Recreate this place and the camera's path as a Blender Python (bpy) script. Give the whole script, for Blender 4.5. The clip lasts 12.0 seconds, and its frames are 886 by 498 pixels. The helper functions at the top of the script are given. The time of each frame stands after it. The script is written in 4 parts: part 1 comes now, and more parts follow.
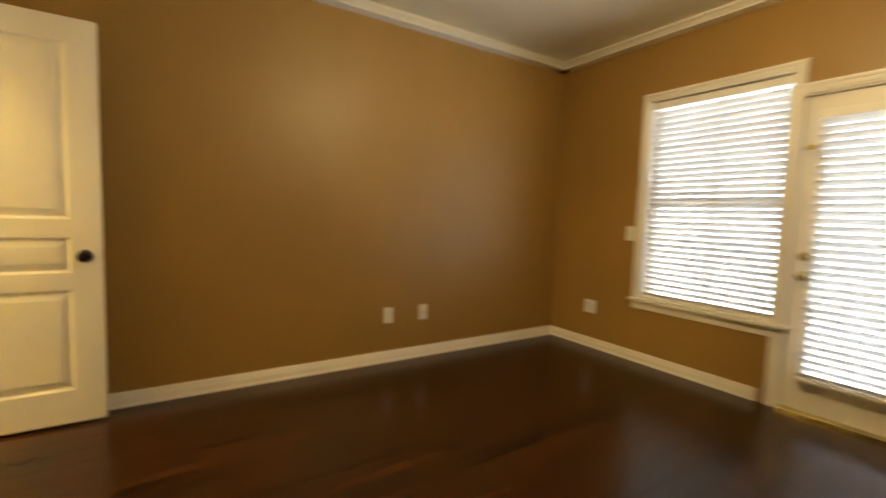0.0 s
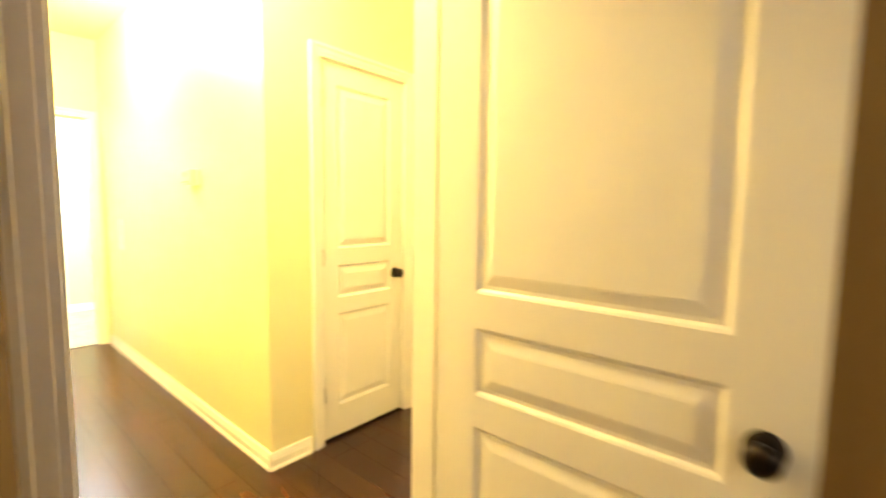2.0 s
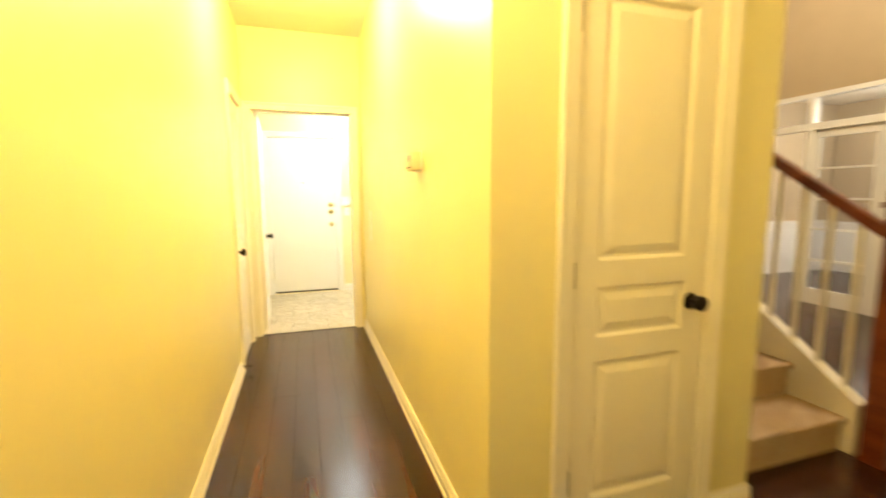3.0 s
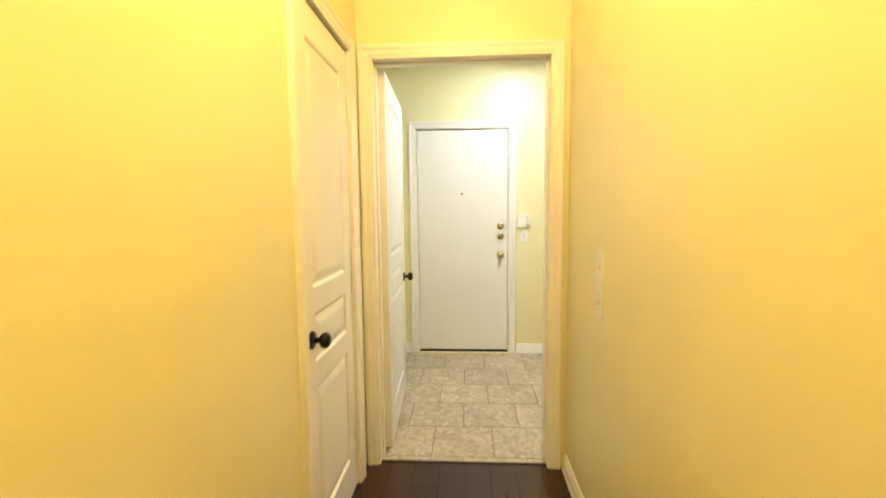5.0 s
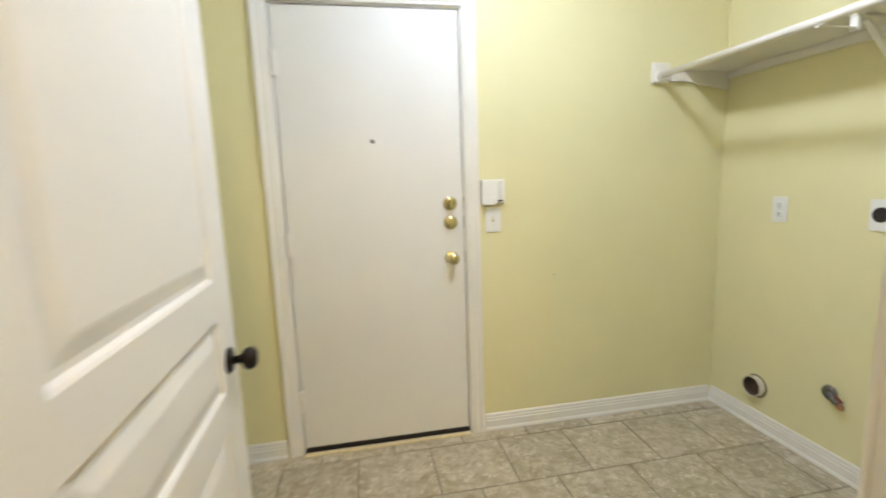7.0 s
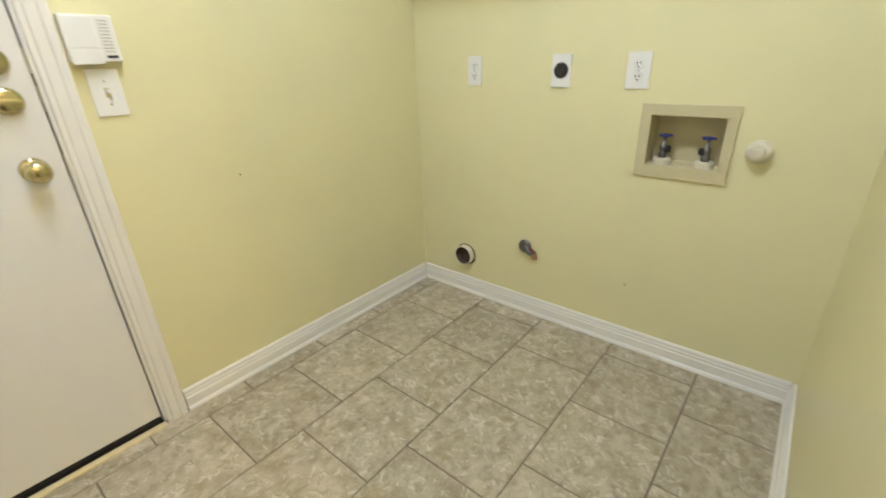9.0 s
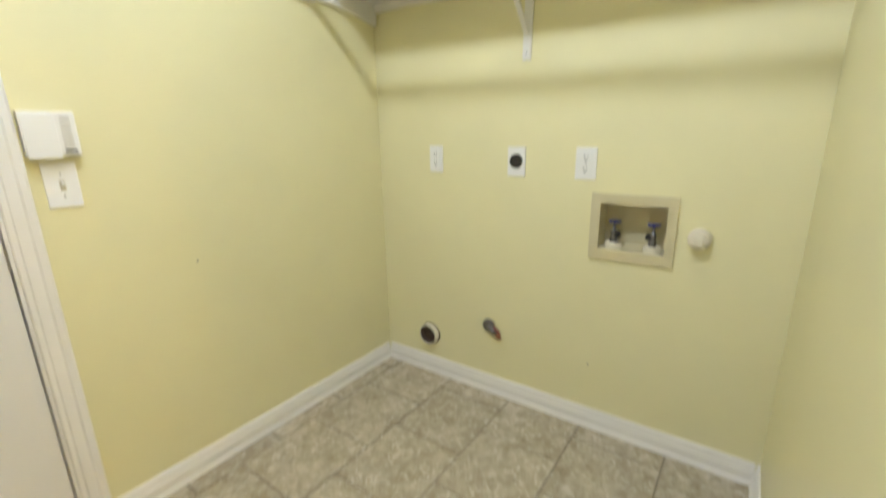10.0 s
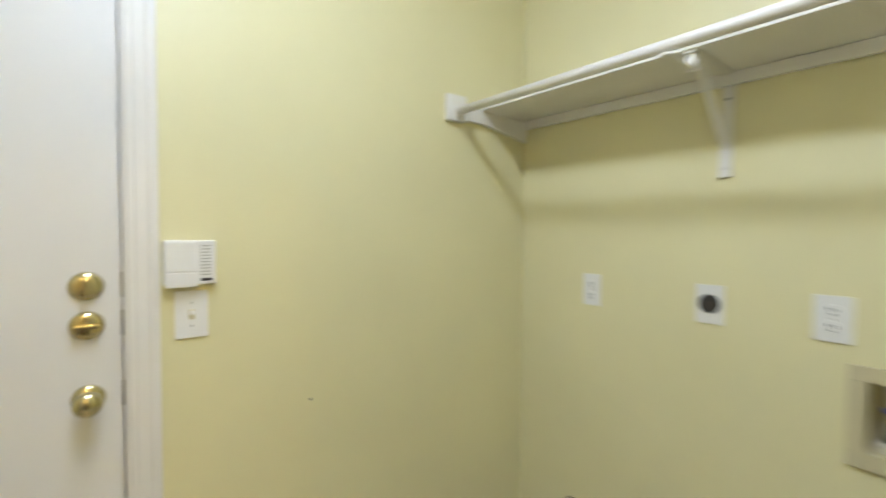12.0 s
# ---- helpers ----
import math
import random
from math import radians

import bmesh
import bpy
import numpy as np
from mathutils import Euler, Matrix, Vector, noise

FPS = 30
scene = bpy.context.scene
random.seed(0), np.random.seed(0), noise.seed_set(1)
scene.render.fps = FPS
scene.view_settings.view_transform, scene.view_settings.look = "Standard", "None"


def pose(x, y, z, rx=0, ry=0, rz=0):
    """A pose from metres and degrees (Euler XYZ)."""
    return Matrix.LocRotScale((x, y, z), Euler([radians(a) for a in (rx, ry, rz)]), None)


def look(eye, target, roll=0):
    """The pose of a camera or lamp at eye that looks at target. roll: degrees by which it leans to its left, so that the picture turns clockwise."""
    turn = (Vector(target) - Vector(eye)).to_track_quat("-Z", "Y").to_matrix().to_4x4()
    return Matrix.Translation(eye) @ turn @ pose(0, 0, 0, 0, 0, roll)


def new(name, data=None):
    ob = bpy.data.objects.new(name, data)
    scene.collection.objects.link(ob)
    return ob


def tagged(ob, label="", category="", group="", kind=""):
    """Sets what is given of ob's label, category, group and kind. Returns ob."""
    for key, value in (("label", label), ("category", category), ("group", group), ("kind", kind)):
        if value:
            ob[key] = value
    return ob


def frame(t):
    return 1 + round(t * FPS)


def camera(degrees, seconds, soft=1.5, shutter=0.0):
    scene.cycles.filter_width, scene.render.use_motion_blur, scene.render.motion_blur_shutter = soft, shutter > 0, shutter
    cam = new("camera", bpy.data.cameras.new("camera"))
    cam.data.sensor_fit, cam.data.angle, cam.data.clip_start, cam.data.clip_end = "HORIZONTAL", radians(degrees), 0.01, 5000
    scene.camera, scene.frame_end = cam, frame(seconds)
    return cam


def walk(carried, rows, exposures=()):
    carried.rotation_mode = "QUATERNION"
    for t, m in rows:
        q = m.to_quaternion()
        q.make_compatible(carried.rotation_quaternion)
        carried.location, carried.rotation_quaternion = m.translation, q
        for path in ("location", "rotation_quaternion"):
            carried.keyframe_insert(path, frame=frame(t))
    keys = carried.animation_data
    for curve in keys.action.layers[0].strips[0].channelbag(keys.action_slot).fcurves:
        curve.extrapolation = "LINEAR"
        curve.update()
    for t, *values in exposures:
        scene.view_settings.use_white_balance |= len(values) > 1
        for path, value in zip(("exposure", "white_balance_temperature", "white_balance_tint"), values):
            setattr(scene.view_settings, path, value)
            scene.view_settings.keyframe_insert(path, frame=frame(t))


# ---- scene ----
PATH = [
    (0, (-1.989, 2.92, 1.142), (-0.314, 1.839, 0.986), 1.8),
    (0.5, (-1.504, 2.804, 1.173), (0.44, 2.353, 1.046), 0.1),
    (1, (-0.987, 2.779, 1.306), (0.973, 3.114, 1.094), 1.4),
    (1.5, (-0.468, 2.957, 1.296), (1.358, 3.754, 1.122), 1.6),
    (2, (-0.052, 3.213, 1.271), (1.456, 4.516, 1.097), 0.7),
    (2.5, (0.209, 3.524, 1.284), (1.219, 5.235, 1.056), 2.1),
    (3, (0.399, 3.941, 1.285), (1.002, 5.832, 1.043), -0.3),
    (3.5, (0.523, 4.41, 1.3), (0.67, 6.396, 1.111), -0.0),
    (5.5, (0.426, 6.554, 1.315), (0.309, 8.543, 1.143), -0.6),
    (6, (0.398, 7.036, 1.294), (0.317, 9.026, 1.114), -0.3),
    (6.5, (0.325, 7.530, 1.25), (0.303, 9.515, 1.042), 0.5),
    (7, (0.338, 7.968, 1.26), (0.690, 9.916, 0.972), -2.1),
    (7.5, (0.443, 8.211, 1.226), (1.184, 10.038, 0.892), -2.2),
    (9.5, (0.569, 8.48, 1.141), (2.043, 9.536, 0.297), -0.2),
    (10, (0.58, 8.463, 1.209), (2.158, 9.578, 0.694), -1.0),
    (10.5, (0.567, 8.465, 1.302), (2.22, 9.588, 1.211), -0.3),
    (11, (0.563, 8.479, 1.341), (2.223, 9.594, 1.371), 0.4),
    (11.5, (0.6, 8.541, 1.32), (2.257, 9.659, 1.252), -0.9),
    (12, (0.782, 8.717, 1.297), (2.012, 10.293, 1.234), 0.3),
]
cam = camera(91.2, 12.0, soft=1.7, shutter=0.5)
walk(cam, [(t, look(eye, target, roll)) for t, eye, target, roll in PATH], exposures=[(0, 1.52, 6600, 10), (0.5, 2.3, 6800, 10), (1.0, 2.35, 6500, 10), (1.5, 2.15, 6300, 10), (2.0, 1.85, 6100, 10), (2.5, 1.35, 6500, 10), (3.0, 0.78, 6900, 8), (3.7, 0.5, 6900, 8), (5.5, -0.25, 5850, 13), (6.5, -0.43, 5580, 14), (7.0, -0.35, 5600, 15), (9.5, -0.25, 5650, 13), (11, -0.30, 5650, 12), (11.5, -0.42, 5650, 12), (12, -0.6, 5450, 13)])

# ---- world, sun, lamps ----
SUN_EL, SUN_AZ = 52.0, 20.0
world = bpy.data.worlds.new("sky")
scene.world = world
world.use_nodes = True
wn = world.node_tree.nodes
sky = wn.new("ShaderNodeTexSky")
sky.sky_type, sky.sun_disc = "NISHITA", False
sky.sun_elevation, sky.sun_rotation = radians(SUN_EL), radians(SUN_AZ)
world.node_tree.links.new(sky.outputs[0], wn["Background"].inputs[0])
wn["Background"].inputs[1].default_value = 0.06
sun_data = bpy.data.lights.new("sun", "SUN")
sun_data.energy, sun_data.angle, sun_data.color = 3.5, radians(0.5), (1, 0.95, 0.88)
sun_ob = new("sun", sun_data)
az = radians(SUN_AZ)
sun_dir = Vector((math.sin(az) * math.cos(radians(SUN_EL)), math.cos(az) * math.cos(radians(SUN_EL)), math.sin(radians(SUN_EL))))
sun_ob.matrix_world = look(sun_dir * 40, (0, 0, 0))


def area_lamp(name, eye, target, sx, sy, watts, color):
    d = bpy.data.lights.new(name, "AREA")
    d.shape, d.size, d.size_y, d.energy, d.color = "RECTANGLE", sx, sy, watts, color
    ob = new(name, d)
    ob.matrix_world = look(eye, target)
    return ob


def bulb_lamp(name, at, watts, color, radius):
    d = bpy.data.lights.new(name, "POINT")
    d.energy, d.color, d.shadow_soft_size = watts, color, radius
    ob = new(name, d)
    ob.location = at
    return ob


WARM = (1.0, 0.70, 0.26)
COOL = (0.93, 0.96, 1.0)
area_lamp("laundry_tubes", (0.90, 8.98, 2.60), (0.90, 8.98, 0), 0.2, 1.0, 23, COOL)
bulb_lamp("hall_bulb", (0.43, 6.7, 2.52), 56, WARM, 0.07)
bulb_lamp("entry_bulb", (0.5, 4.85, 2.52), 36, WARM, 0.07)
bulb_lamp("bedroom_bulb", (-1.17, 1.37, 2.26), 20, (1.0, 0.74, 0.36), 0.14)
# Unseen fill lamp, added to brighten the foyer and stairs.
bulb_lamp("foyer_fill", (4.2, 6.4, 4.6), 160, (1.0, 0.88, 0.70), 0.2)
bulb_lamp("dining_bulb", (7.5, 7.3, 2.3), 75, (1.0, 0.95, 0.9), 0.15)
area_lamp("window_daylight", (-0.4, -0.47, 1.29), (-0.4, 3, 1.29), 0.92, 1.56, 10, (0.86, 0.94, 1.0))
area_lamp("patio_door_daylight", (-1.39, -0.47, 1.0), (-1.39, 3, 1.0), 0.76, 1.62, 10, (0.86, 0.94, 1.0))


# ---- materials ----
def material(name, color, rough=0.5, metal=0.0, grain=0.0, scale=30.0, bump=0.0, bump_scale=200.0, second=None, mix=0.0, mix_scale=3.0, island=False, rand=0.0, coat=0.0, spec=0.5):
    m = bpy.data.materials.new(name)
    m.use_nodes = True
    nt = m.node_tree
    b = nt.nodes["Principled BSDF"]
    b.inputs["Roughness"].default_value = rough
    b.inputs["Metallic"].default_value = metal
    b.inputs["Coat Weight"].default_value = coat
    b.inputs["Specular IOR Level"].default_value = spec
    tc = nt.nodes.new("ShaderNodeTexCoord")

    def noise_node(sc, detail=4.0):
        n = nt.nodes.new("ShaderNodeTexNoise")
        n.inputs["Scale"].default_value = sc
        n.inputs["Detail"].default_value = detail
        nt.links.new(tc.outputs["Object"], n.inputs["Vector"])
        return n

    def mixed(fac, a, bcol, how="MIX"):
        x = nt.nodes.new("ShaderNodeMix")
        x.data_type, x.blend_type = "RGBA", how
        if hasattr(fac, "links"):
            nt.links.new(fac, x.inputs[0])
        else:
            x.inputs[0].default_value = fac
        for sock, v in ((x.inputs[6], a), (x.inputs[7], bcol)):
            if hasattr(v, "links"):
                nt.links.new(v, sock)
            else:
                sock.default_value = (*v, 1)
        return x.outputs[2]

    col = color
    if second:
        n = noise_node(mix_scale, 6)
        r = nt.nodes.new("ShaderNodeMapRange")
        r.inputs[1].default_value, r.inputs[2].default_value = 0.35, 0.65
        r.inputs[4].default_value = mix
        nt.links.new(n.outputs[0], r.inputs[0])
        col = mixed(r.outputs[0], col, second)
    if grain:
        n = noise_node(scale, 5)
        r = nt.nodes.new("ShaderNodeMapRange")
        r.inputs[1].default_value, r.inputs[2].default_value = 0.25, 0.75
        r.inputs[3].default_value, r.inputs[4].default_value = 1 - grain, 1 + grain
        nt.links.new(n.outputs[0], r.inputs[0])
        v = nt.nodes.new("ShaderNodeHueSaturation")
        nt.links.new(r.outputs[0], v.inputs["Value"])
        if hasattr(col, "links"):
            nt.links.new(col, v.inputs["Color"])
        else:
            v.inputs["Color"].default_value = (*col, 1)
        col = v.outputs[0]
    if rand:
        oi = nt.nodes.new("ShaderNodeObjectInfo")
        r = nt.nodes.new("ShaderNodeMapRange")
        r.inputs[3].default_value, r.inputs[4].default_value = 1 - rand, 1 + rand
        nt.links.new(oi.outputs["Random"], r.inputs[0])
        v = nt.nodes.new("ShaderNodeHueSaturation")
        nt.links.new(r.outputs[0], v.inputs["Value"])
        nt.links.new(col, v.inputs["Color"]) if hasattr(col, "links") else None
        col = v.outputs[0]
    if hasattr(col, "links"):
        nt.links.new(col, b.inputs["Base Color"])
    else:
        b.inputs["Base Color"].default_value = (*col, 1)
    if bump:
        n = noise_node(bump_scale, 3)
        bp = nt.nodes.new("ShaderNodeBump")
        bp.inputs["Strength"].default_value = bump
        bp.inputs["Distance"].default_value = 0.002
        nt.links.new(n.outputs[0], bp.inputs["Height"])
        nt.links.new(bp.outputs[0], b.inputs["Normal"])
    return m


def wood_material(name, dark, light, rough=0.25, rand=0.35, stretch=(9, 0.7, 9), coat=0.0):
    m = bpy.data.materials.new(name)
    m.use_nodes = True
    nt = m.node_tree
    b = nt.nodes["Principled BSDF"]
    tc = nt.nodes.new("ShaderNodeTexCoord")
    oi = nt.nodes.new("ShaderNodeObjectInfo")
    mp = nt.nodes.new("ShaderNodeMapping")
    mp.inputs["Scale"].default_value = stretch
    add = nt.nodes.new("ShaderNodeVectorMath")
    sc = nt.nodes.new("ShaderNodeMath")
    sc.operation, sc.inputs[1].default_value = "MULTIPLY", 37.0
    nt.links.new(oi.outputs["Random"], sc.inputs[0])
    nt.links.new(tc.outputs["Object"], mp.inputs["Vector"])
    nt.links.new(mp.outputs[0], add.inputs[0])
    nt.links.new(sc.outputs[0], add.inputs[1])
    n = nt.nodes.new("ShaderNodeTexNoise")
    n.inputs["Scale"].default_value, n.inputs["Detail"].default_value, n.inputs["Distortion"].default_value = 1.6, 4, 0.5
    nt.links.new(add.outputs[0], n.inputs["Vector"])
    ramp = nt.nodes.new("ShaderNodeValToRGB")
    ramp.color_ramp.elements[0].position, ramp.color_ramp.elements[1].position = 0.3, 0.72
    ramp.color_ramp.elements[0].color, ramp.color_ramp.elements[1].color = (*dark, 1), (*light, 1)
    nt.links.new(n.outputs[0], ramp.inputs[0])
    v = nt.nodes.new("ShaderNodeHueSaturation")
    r = nt.nodes.new("ShaderNodeMapRange")
    r.inputs[3].default_value, r.inputs[4].default_value = 1 - rand, 1 + rand
    nt.links.new(oi.outputs["Random"], r.inputs[0])
    nt.links.new(r.outputs[0], v.inputs["Value"])
    nt.links.new(ramp.outputs[0], v.inputs["Color"])
    nt.links.new(v.outputs[0], b.inputs["Base Color"])
    b.inputs["Specular IOR Level"].default_value = 0.4
    rr = nt.nodes.new("ShaderNodeMapRange")
    rr.inputs[3].default_value, rr.inputs[4].default_value = rough - 0.03, rough + 0.05
    nt.links.new(n.outputs[0], rr.inputs[0])
    nt.links.new(rr.outputs[0], b.inputs["Roughness"])
    b.inputs["Coat Weight"].default_value = coat
    bp = nt.nodes.new("ShaderNodeBump")
    bp.inputs["Strength"].default_value, bp.inputs["Distance"].default_value = 0.015, 0.001
    nt.links.new(n.outputs[0], bp.inputs["Height"])
    nt.links.new(bp.outputs[0], b.inputs["Normal"])
    return m


def tile_material():
    m = bpy.data.materials.new("tile_ceramic")
    m.use_nodes = True
    nt = m.node_tree
    b = nt.nodes["Principled BSDF"]
    tc = nt.nodes.new("ShaderNodeTexCoord")
    oi = nt.nodes.new("ShaderNodeObjectInfo")
    add = nt.nodes.new("ShaderNodeVectorMath")
    sc = nt.nodes.new("ShaderNodeMath")
    sc.operation, sc.inputs[1].default_value = "MULTIPLY", 53.0
    nt.links.new(oi.outputs["Random"], sc.inputs[0])
    nt.links.new(tc.outputs["Object"], add.inputs[0])
    nt.links.new(sc.outputs[0], add.inputs[1])
    cols = []
    for scale, lo, hi, c0, c1, dist in ((9.0, 0.34, 0.68, (0.34, 0.285, 0.18), (0.46, 0.405, 0.295), 0.6), (27, 0.36, 0.70, (0.27, 0.22, 0.135), (0.56, 0.50, 0.385), 0.5)):
        n = nt.nodes.new("ShaderNodeTexNoise")
        n.inputs["Scale"].default_value, n.inputs["Detail"].default_value, n.inputs["Distortion"].default_value = scale, 8, dist
        nt.links.new(add.outputs[0], n.inputs["Vector"])
        rp = nt.nodes.new("ShaderNodeValToRGB")
        rp.color_ramp.elements[0].position, rp.color_ramp.elements[1].position = lo, hi
        rp.color_ramp.elements[0].color, rp.color_ramp.elements[1].color = (*c0, 1), (*c1, 1)
        nt.links.new(n.outputs[0], rp.inputs[0])
        cols.append((rp.outputs[0], n.outputs[0]))
    x = nt.nodes.new("ShaderNodeMix")
    x.data_type = "RGBA"
    x.inputs[0].default_value = 0.46
    nt.links.new(cols[0][0], x.inputs[6])
    nt.links.new(cols[1][0], x.inputs[7])
    # pale broken veins and olive-brown pits, as in cleft stone
    for scale, detail, dist, lo, hi, amount, tint in ((6.0, 12, 0.35, 0.50, 0.66, 0.55, (0.62, 0.56, 0.44)), (8.0, 12, 0.5, 0.54, 0.68, 0.6, (0.27, 0.22, 0.10)), (24.0, 10, 0.9, 0.54, 0.60, 0.55, (0.68, 0.645, 0.55)), (34.0, 10, 0.6, 0.54, 0.60, 0.5, (0.22, 0.18, 0.10))):
        shift = nt.nodes.new("ShaderNodeVectorMath")
        shift.inputs[1].default_value = (scale, scale * 0.7, scale * 1.3)
        nt.links.new(add.outputs[0], shift.inputs[0])
        n = nt.nodes.new("ShaderNodeTexNoise")
        n.inputs["Scale"].default_value, n.inputs["Detail"].default_value = scale, detail
        n.inputs["Distortion"].default_value, n.inputs["Roughness"].default_value = dist, 0.74
        nt.links.new(shift.outputs[0], n.inputs["Vector"])
        mr = nt.nodes.new("ShaderNodeMapRange")
        mr.inputs[1].default_value, mr.inputs[2].default_value, mr.inputs[4].default_value = lo, hi, amount
        nt.links.new(n.outputs[0], mr.inputs[0])
        y = nt.nodes.new("ShaderNodeMix")
        y.data_type = "RGBA"
        nt.links.new(mr.outputs[0], y.inputs[0])
        nt.links.new(x.outputs[2], y.inputs[6])
        y.inputs[7].default_value = (*tint, 1)
        x = y
    v = nt.nodes.new("ShaderNodeHueSaturation")
    r = nt.nodes.new("ShaderNodeMapRange")
    r.inputs[3].default_value, r.inputs[4].default_value = 0.93, 1.07
    nt.links.new(oi.outputs["Random"], r.inputs[0])
    nt.links.new(r.outputs[0], v.inputs["Value"])
    nt.links.new(x.outputs[2], v.inputs["Color"])
    nt.links.new(v.outputs[0], b.inputs["Base Color"])
    b.inputs["Roughness"].default_value = 0.42
    bp = nt.nodes.new("ShaderNodeBump")
    bp.inputs["Strength"].default_value, bp.inputs["Distance"].default_value = 0.6, 0.002
    nt.links.new(cols[1][1], bp.inputs["Height"])
    nt.links.new(bp.outputs[0], b.inputs["Normal"])
    return m


def glass_material():
    m = bpy.data.materials.new("clear_glass")
    m.use_nodes = True
    b = m.node_tree.nodes["Principled BSDF"]
    b.inputs["Transmission Weight"].default_value = 1.0
    b.inputs["Roughness"].default_value = 0.0
    b.inputs["IOR"].default_value = 1.45
    return m


def lamp_material(name, color, strength):
    m = bpy.data.materials.new(name)
    m.use_nodes = True
    b = m.node_tree.nodes["Principled BSDF"]
    b.inputs["Base Color"].default_value = (0.9, 0.9, 0.88, 1)
    b.inputs["Emission Color"].default_value = (*color, 1)
    b.inputs["Emission Strength"].default_value = strength
    return m


YELLOW = material("yellow_wall_paint", (0.74, 0.69, 0.405), 0.36, grain=0.03, scale=2.5, bump=0.25, bump_scale=160, spec=0.45)
BROWN = material("brown_wall_paint", (0.32, 0.188, 0.048), 0.42, grain=0.05, scale=2.5, bump=0.3, bump_scale=140, spec=0.5)
BEIGE = material("beige_wall_paint", (0.42, 0.33, 0.21), 0.55, grain=0.04, scale=3, bump=0.2, bump_scale=150)
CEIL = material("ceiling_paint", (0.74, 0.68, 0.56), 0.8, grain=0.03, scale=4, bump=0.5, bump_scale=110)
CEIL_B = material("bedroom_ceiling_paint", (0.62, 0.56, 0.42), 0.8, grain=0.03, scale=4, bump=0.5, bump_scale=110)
WHITE = material("white_trim_paint", (0.78, 0.755, 0.70), 0.32, grain=0.025, scale=6, bump=0.12, bump_scale=60)
DOORW = material("white_door_paint", (0.76, 0.73, 0.67), 0.34, grain=0.02, scale=5, bump=0.18, bump_scale=220)
STEELD = material("steel_door_paint", (0.74, 0.722, 0.685), 0.38, grain=0.02, scale=3, bump=0.15, bump_scale=90, second=(0.66, 0.62, 0.55), mix=0.12, mix_scale=2)
PLASTIC = material("white_plastic", (0.80, 0.79, 0.75), 0.35, grain=0.015, scale=20)
ALMOND = material("almond_plastic", (0.57, 0.51, 0.31), 0.45, grain=0.04, scale=14, bump=0.1)
BLACK = material("oil_rubbed_bronze", (0.018, 0.013, 0.010), 0.3, metal=0.7, grain=0.2, scale=40)
BRASS = material("polished_brass", (0.60, 0.53, 0.30), 0.2, metal=1.0, grain=0.06, scale=30)
CAP = material("aged_white_plastic", (0.66, 0.61, 0.47), 0.5, grain=0.05, scale=25)
SILL = material("brushed_gold_strip", (0.80, 0.70, 0.42), 0.42, metal=0.35, grain=0.1, scale=40)
STEEL = material("worn_steel", (0.42, 0.40, 0.36), 0.4, metal=1.0, grain=0.2, scale=60)
VALVE = material("dark_and_shaded_metal", (0.16, 0.15, 0.14), 0.4, metal=0.9, grain=0.25, scale=70)
DARK = material("dark_slot", (0.02, 0.018, 0.016), 0.6, grain=0.1, scale=40)
# Dark brown that stands for the shade inside the duct and the socket slots.
HOLE_SHADE = material("hole_shade", (0.07, 0.045, 0.03), 0.7, grain=0.3, scale=30)
BLUE = material("blue_handwheel", (0.03, 0.04, 0.22), 0.4, grain=0.15, scale=60)
REDLEVER = material("worn_red_paint", (0.17, 0.03, 0.025), 0.45, grain=0.2, scale=80)
COPPER = material("reddish_brass", (0.32, 0.16, 0.09), 0.45, metal=0.8, grain=0.3, scale=80)
RUBBER = material("black_sweep", (0.02, 0.018, 0.016), 0.7, grain=0.2, scale=50)
GROUT = material("grout", (0.19, 0.16, 0.115), 0.9, grain=0.15, scale=40, bump=0.4)
TILE = tile_material()
PLANK = wood_material("dark_walnut_plank", (0.010, 0.0032, 0.0018), (0.058, 0.019, 0.006), 0.24, 0.22)
CHERRY = wood_material("cherry_stained_wood", (0.10, 0.022, 0.008), (0.20, 0.055, 0.02), 0.3, 0.1)
UNDER = material("subfloor", (0.012, 0.007, 0.004), 0.8, grain=0.2, scale=20)
CARPET = material("beige_carpet", (0.50, 0.37, 0.24), 0.95, grain=0.12, scale=120, bump=1.0, bump_scale=500, second=(0.42, 0.30, 0.19), mix=0.6, mix_scale=9)
BLIND = material("white_blind_slat", (0.82, 0.81, 0.77), 0.4, grain=0.02, scale=8)
GLASS = glass_material()
DIFFUSER = lamp_material("lit_diffuser", COOL, 14.5)
WARMGLASS = lamp_material("lit_warm_glass", (1.0, 0.8, 0.5), 4.0)
COOLGLASS = lamp_material("lit_white_glass", (1.0, 0.97, 0.92), 9.0)
CONCRETE = material("patio_concrete", (0.36, 0.34, 0.31), 0.85, grain=0.12, scale=4, bump=0.4, bump_scale=60)
FENCE = material("grey_fence_wood", (0.30, 0.26, 0.22), 0.8, grain=0.15, scale=8)


# ---- builders ----
def part(name, bm, mat, parent=None, label="", smooth=False):
    me = bpy.data.meshes.new(name)
    bmesh.ops.recalc_face_normals(bm, faces=bm.faces)
    bm.to_mesh(me)
    bm.free()
    me.materials.append(mat)
    if smooth:
        for p in me.polygons:
            p.use_smooth = True
    ob = new(name, me)
    if parent:
        ob.parent = parent
    if label:
        ob["label"] = label
    return ob


def thing(name, at, label="", category="", group="", kind="", turn=0):
    ob = new(name)
    ob.matrix_basis = pose(*at, 0, 0, turn)
    ob.empty_display_size = 0.1
    return tagged(ob, label, category, group, kind)


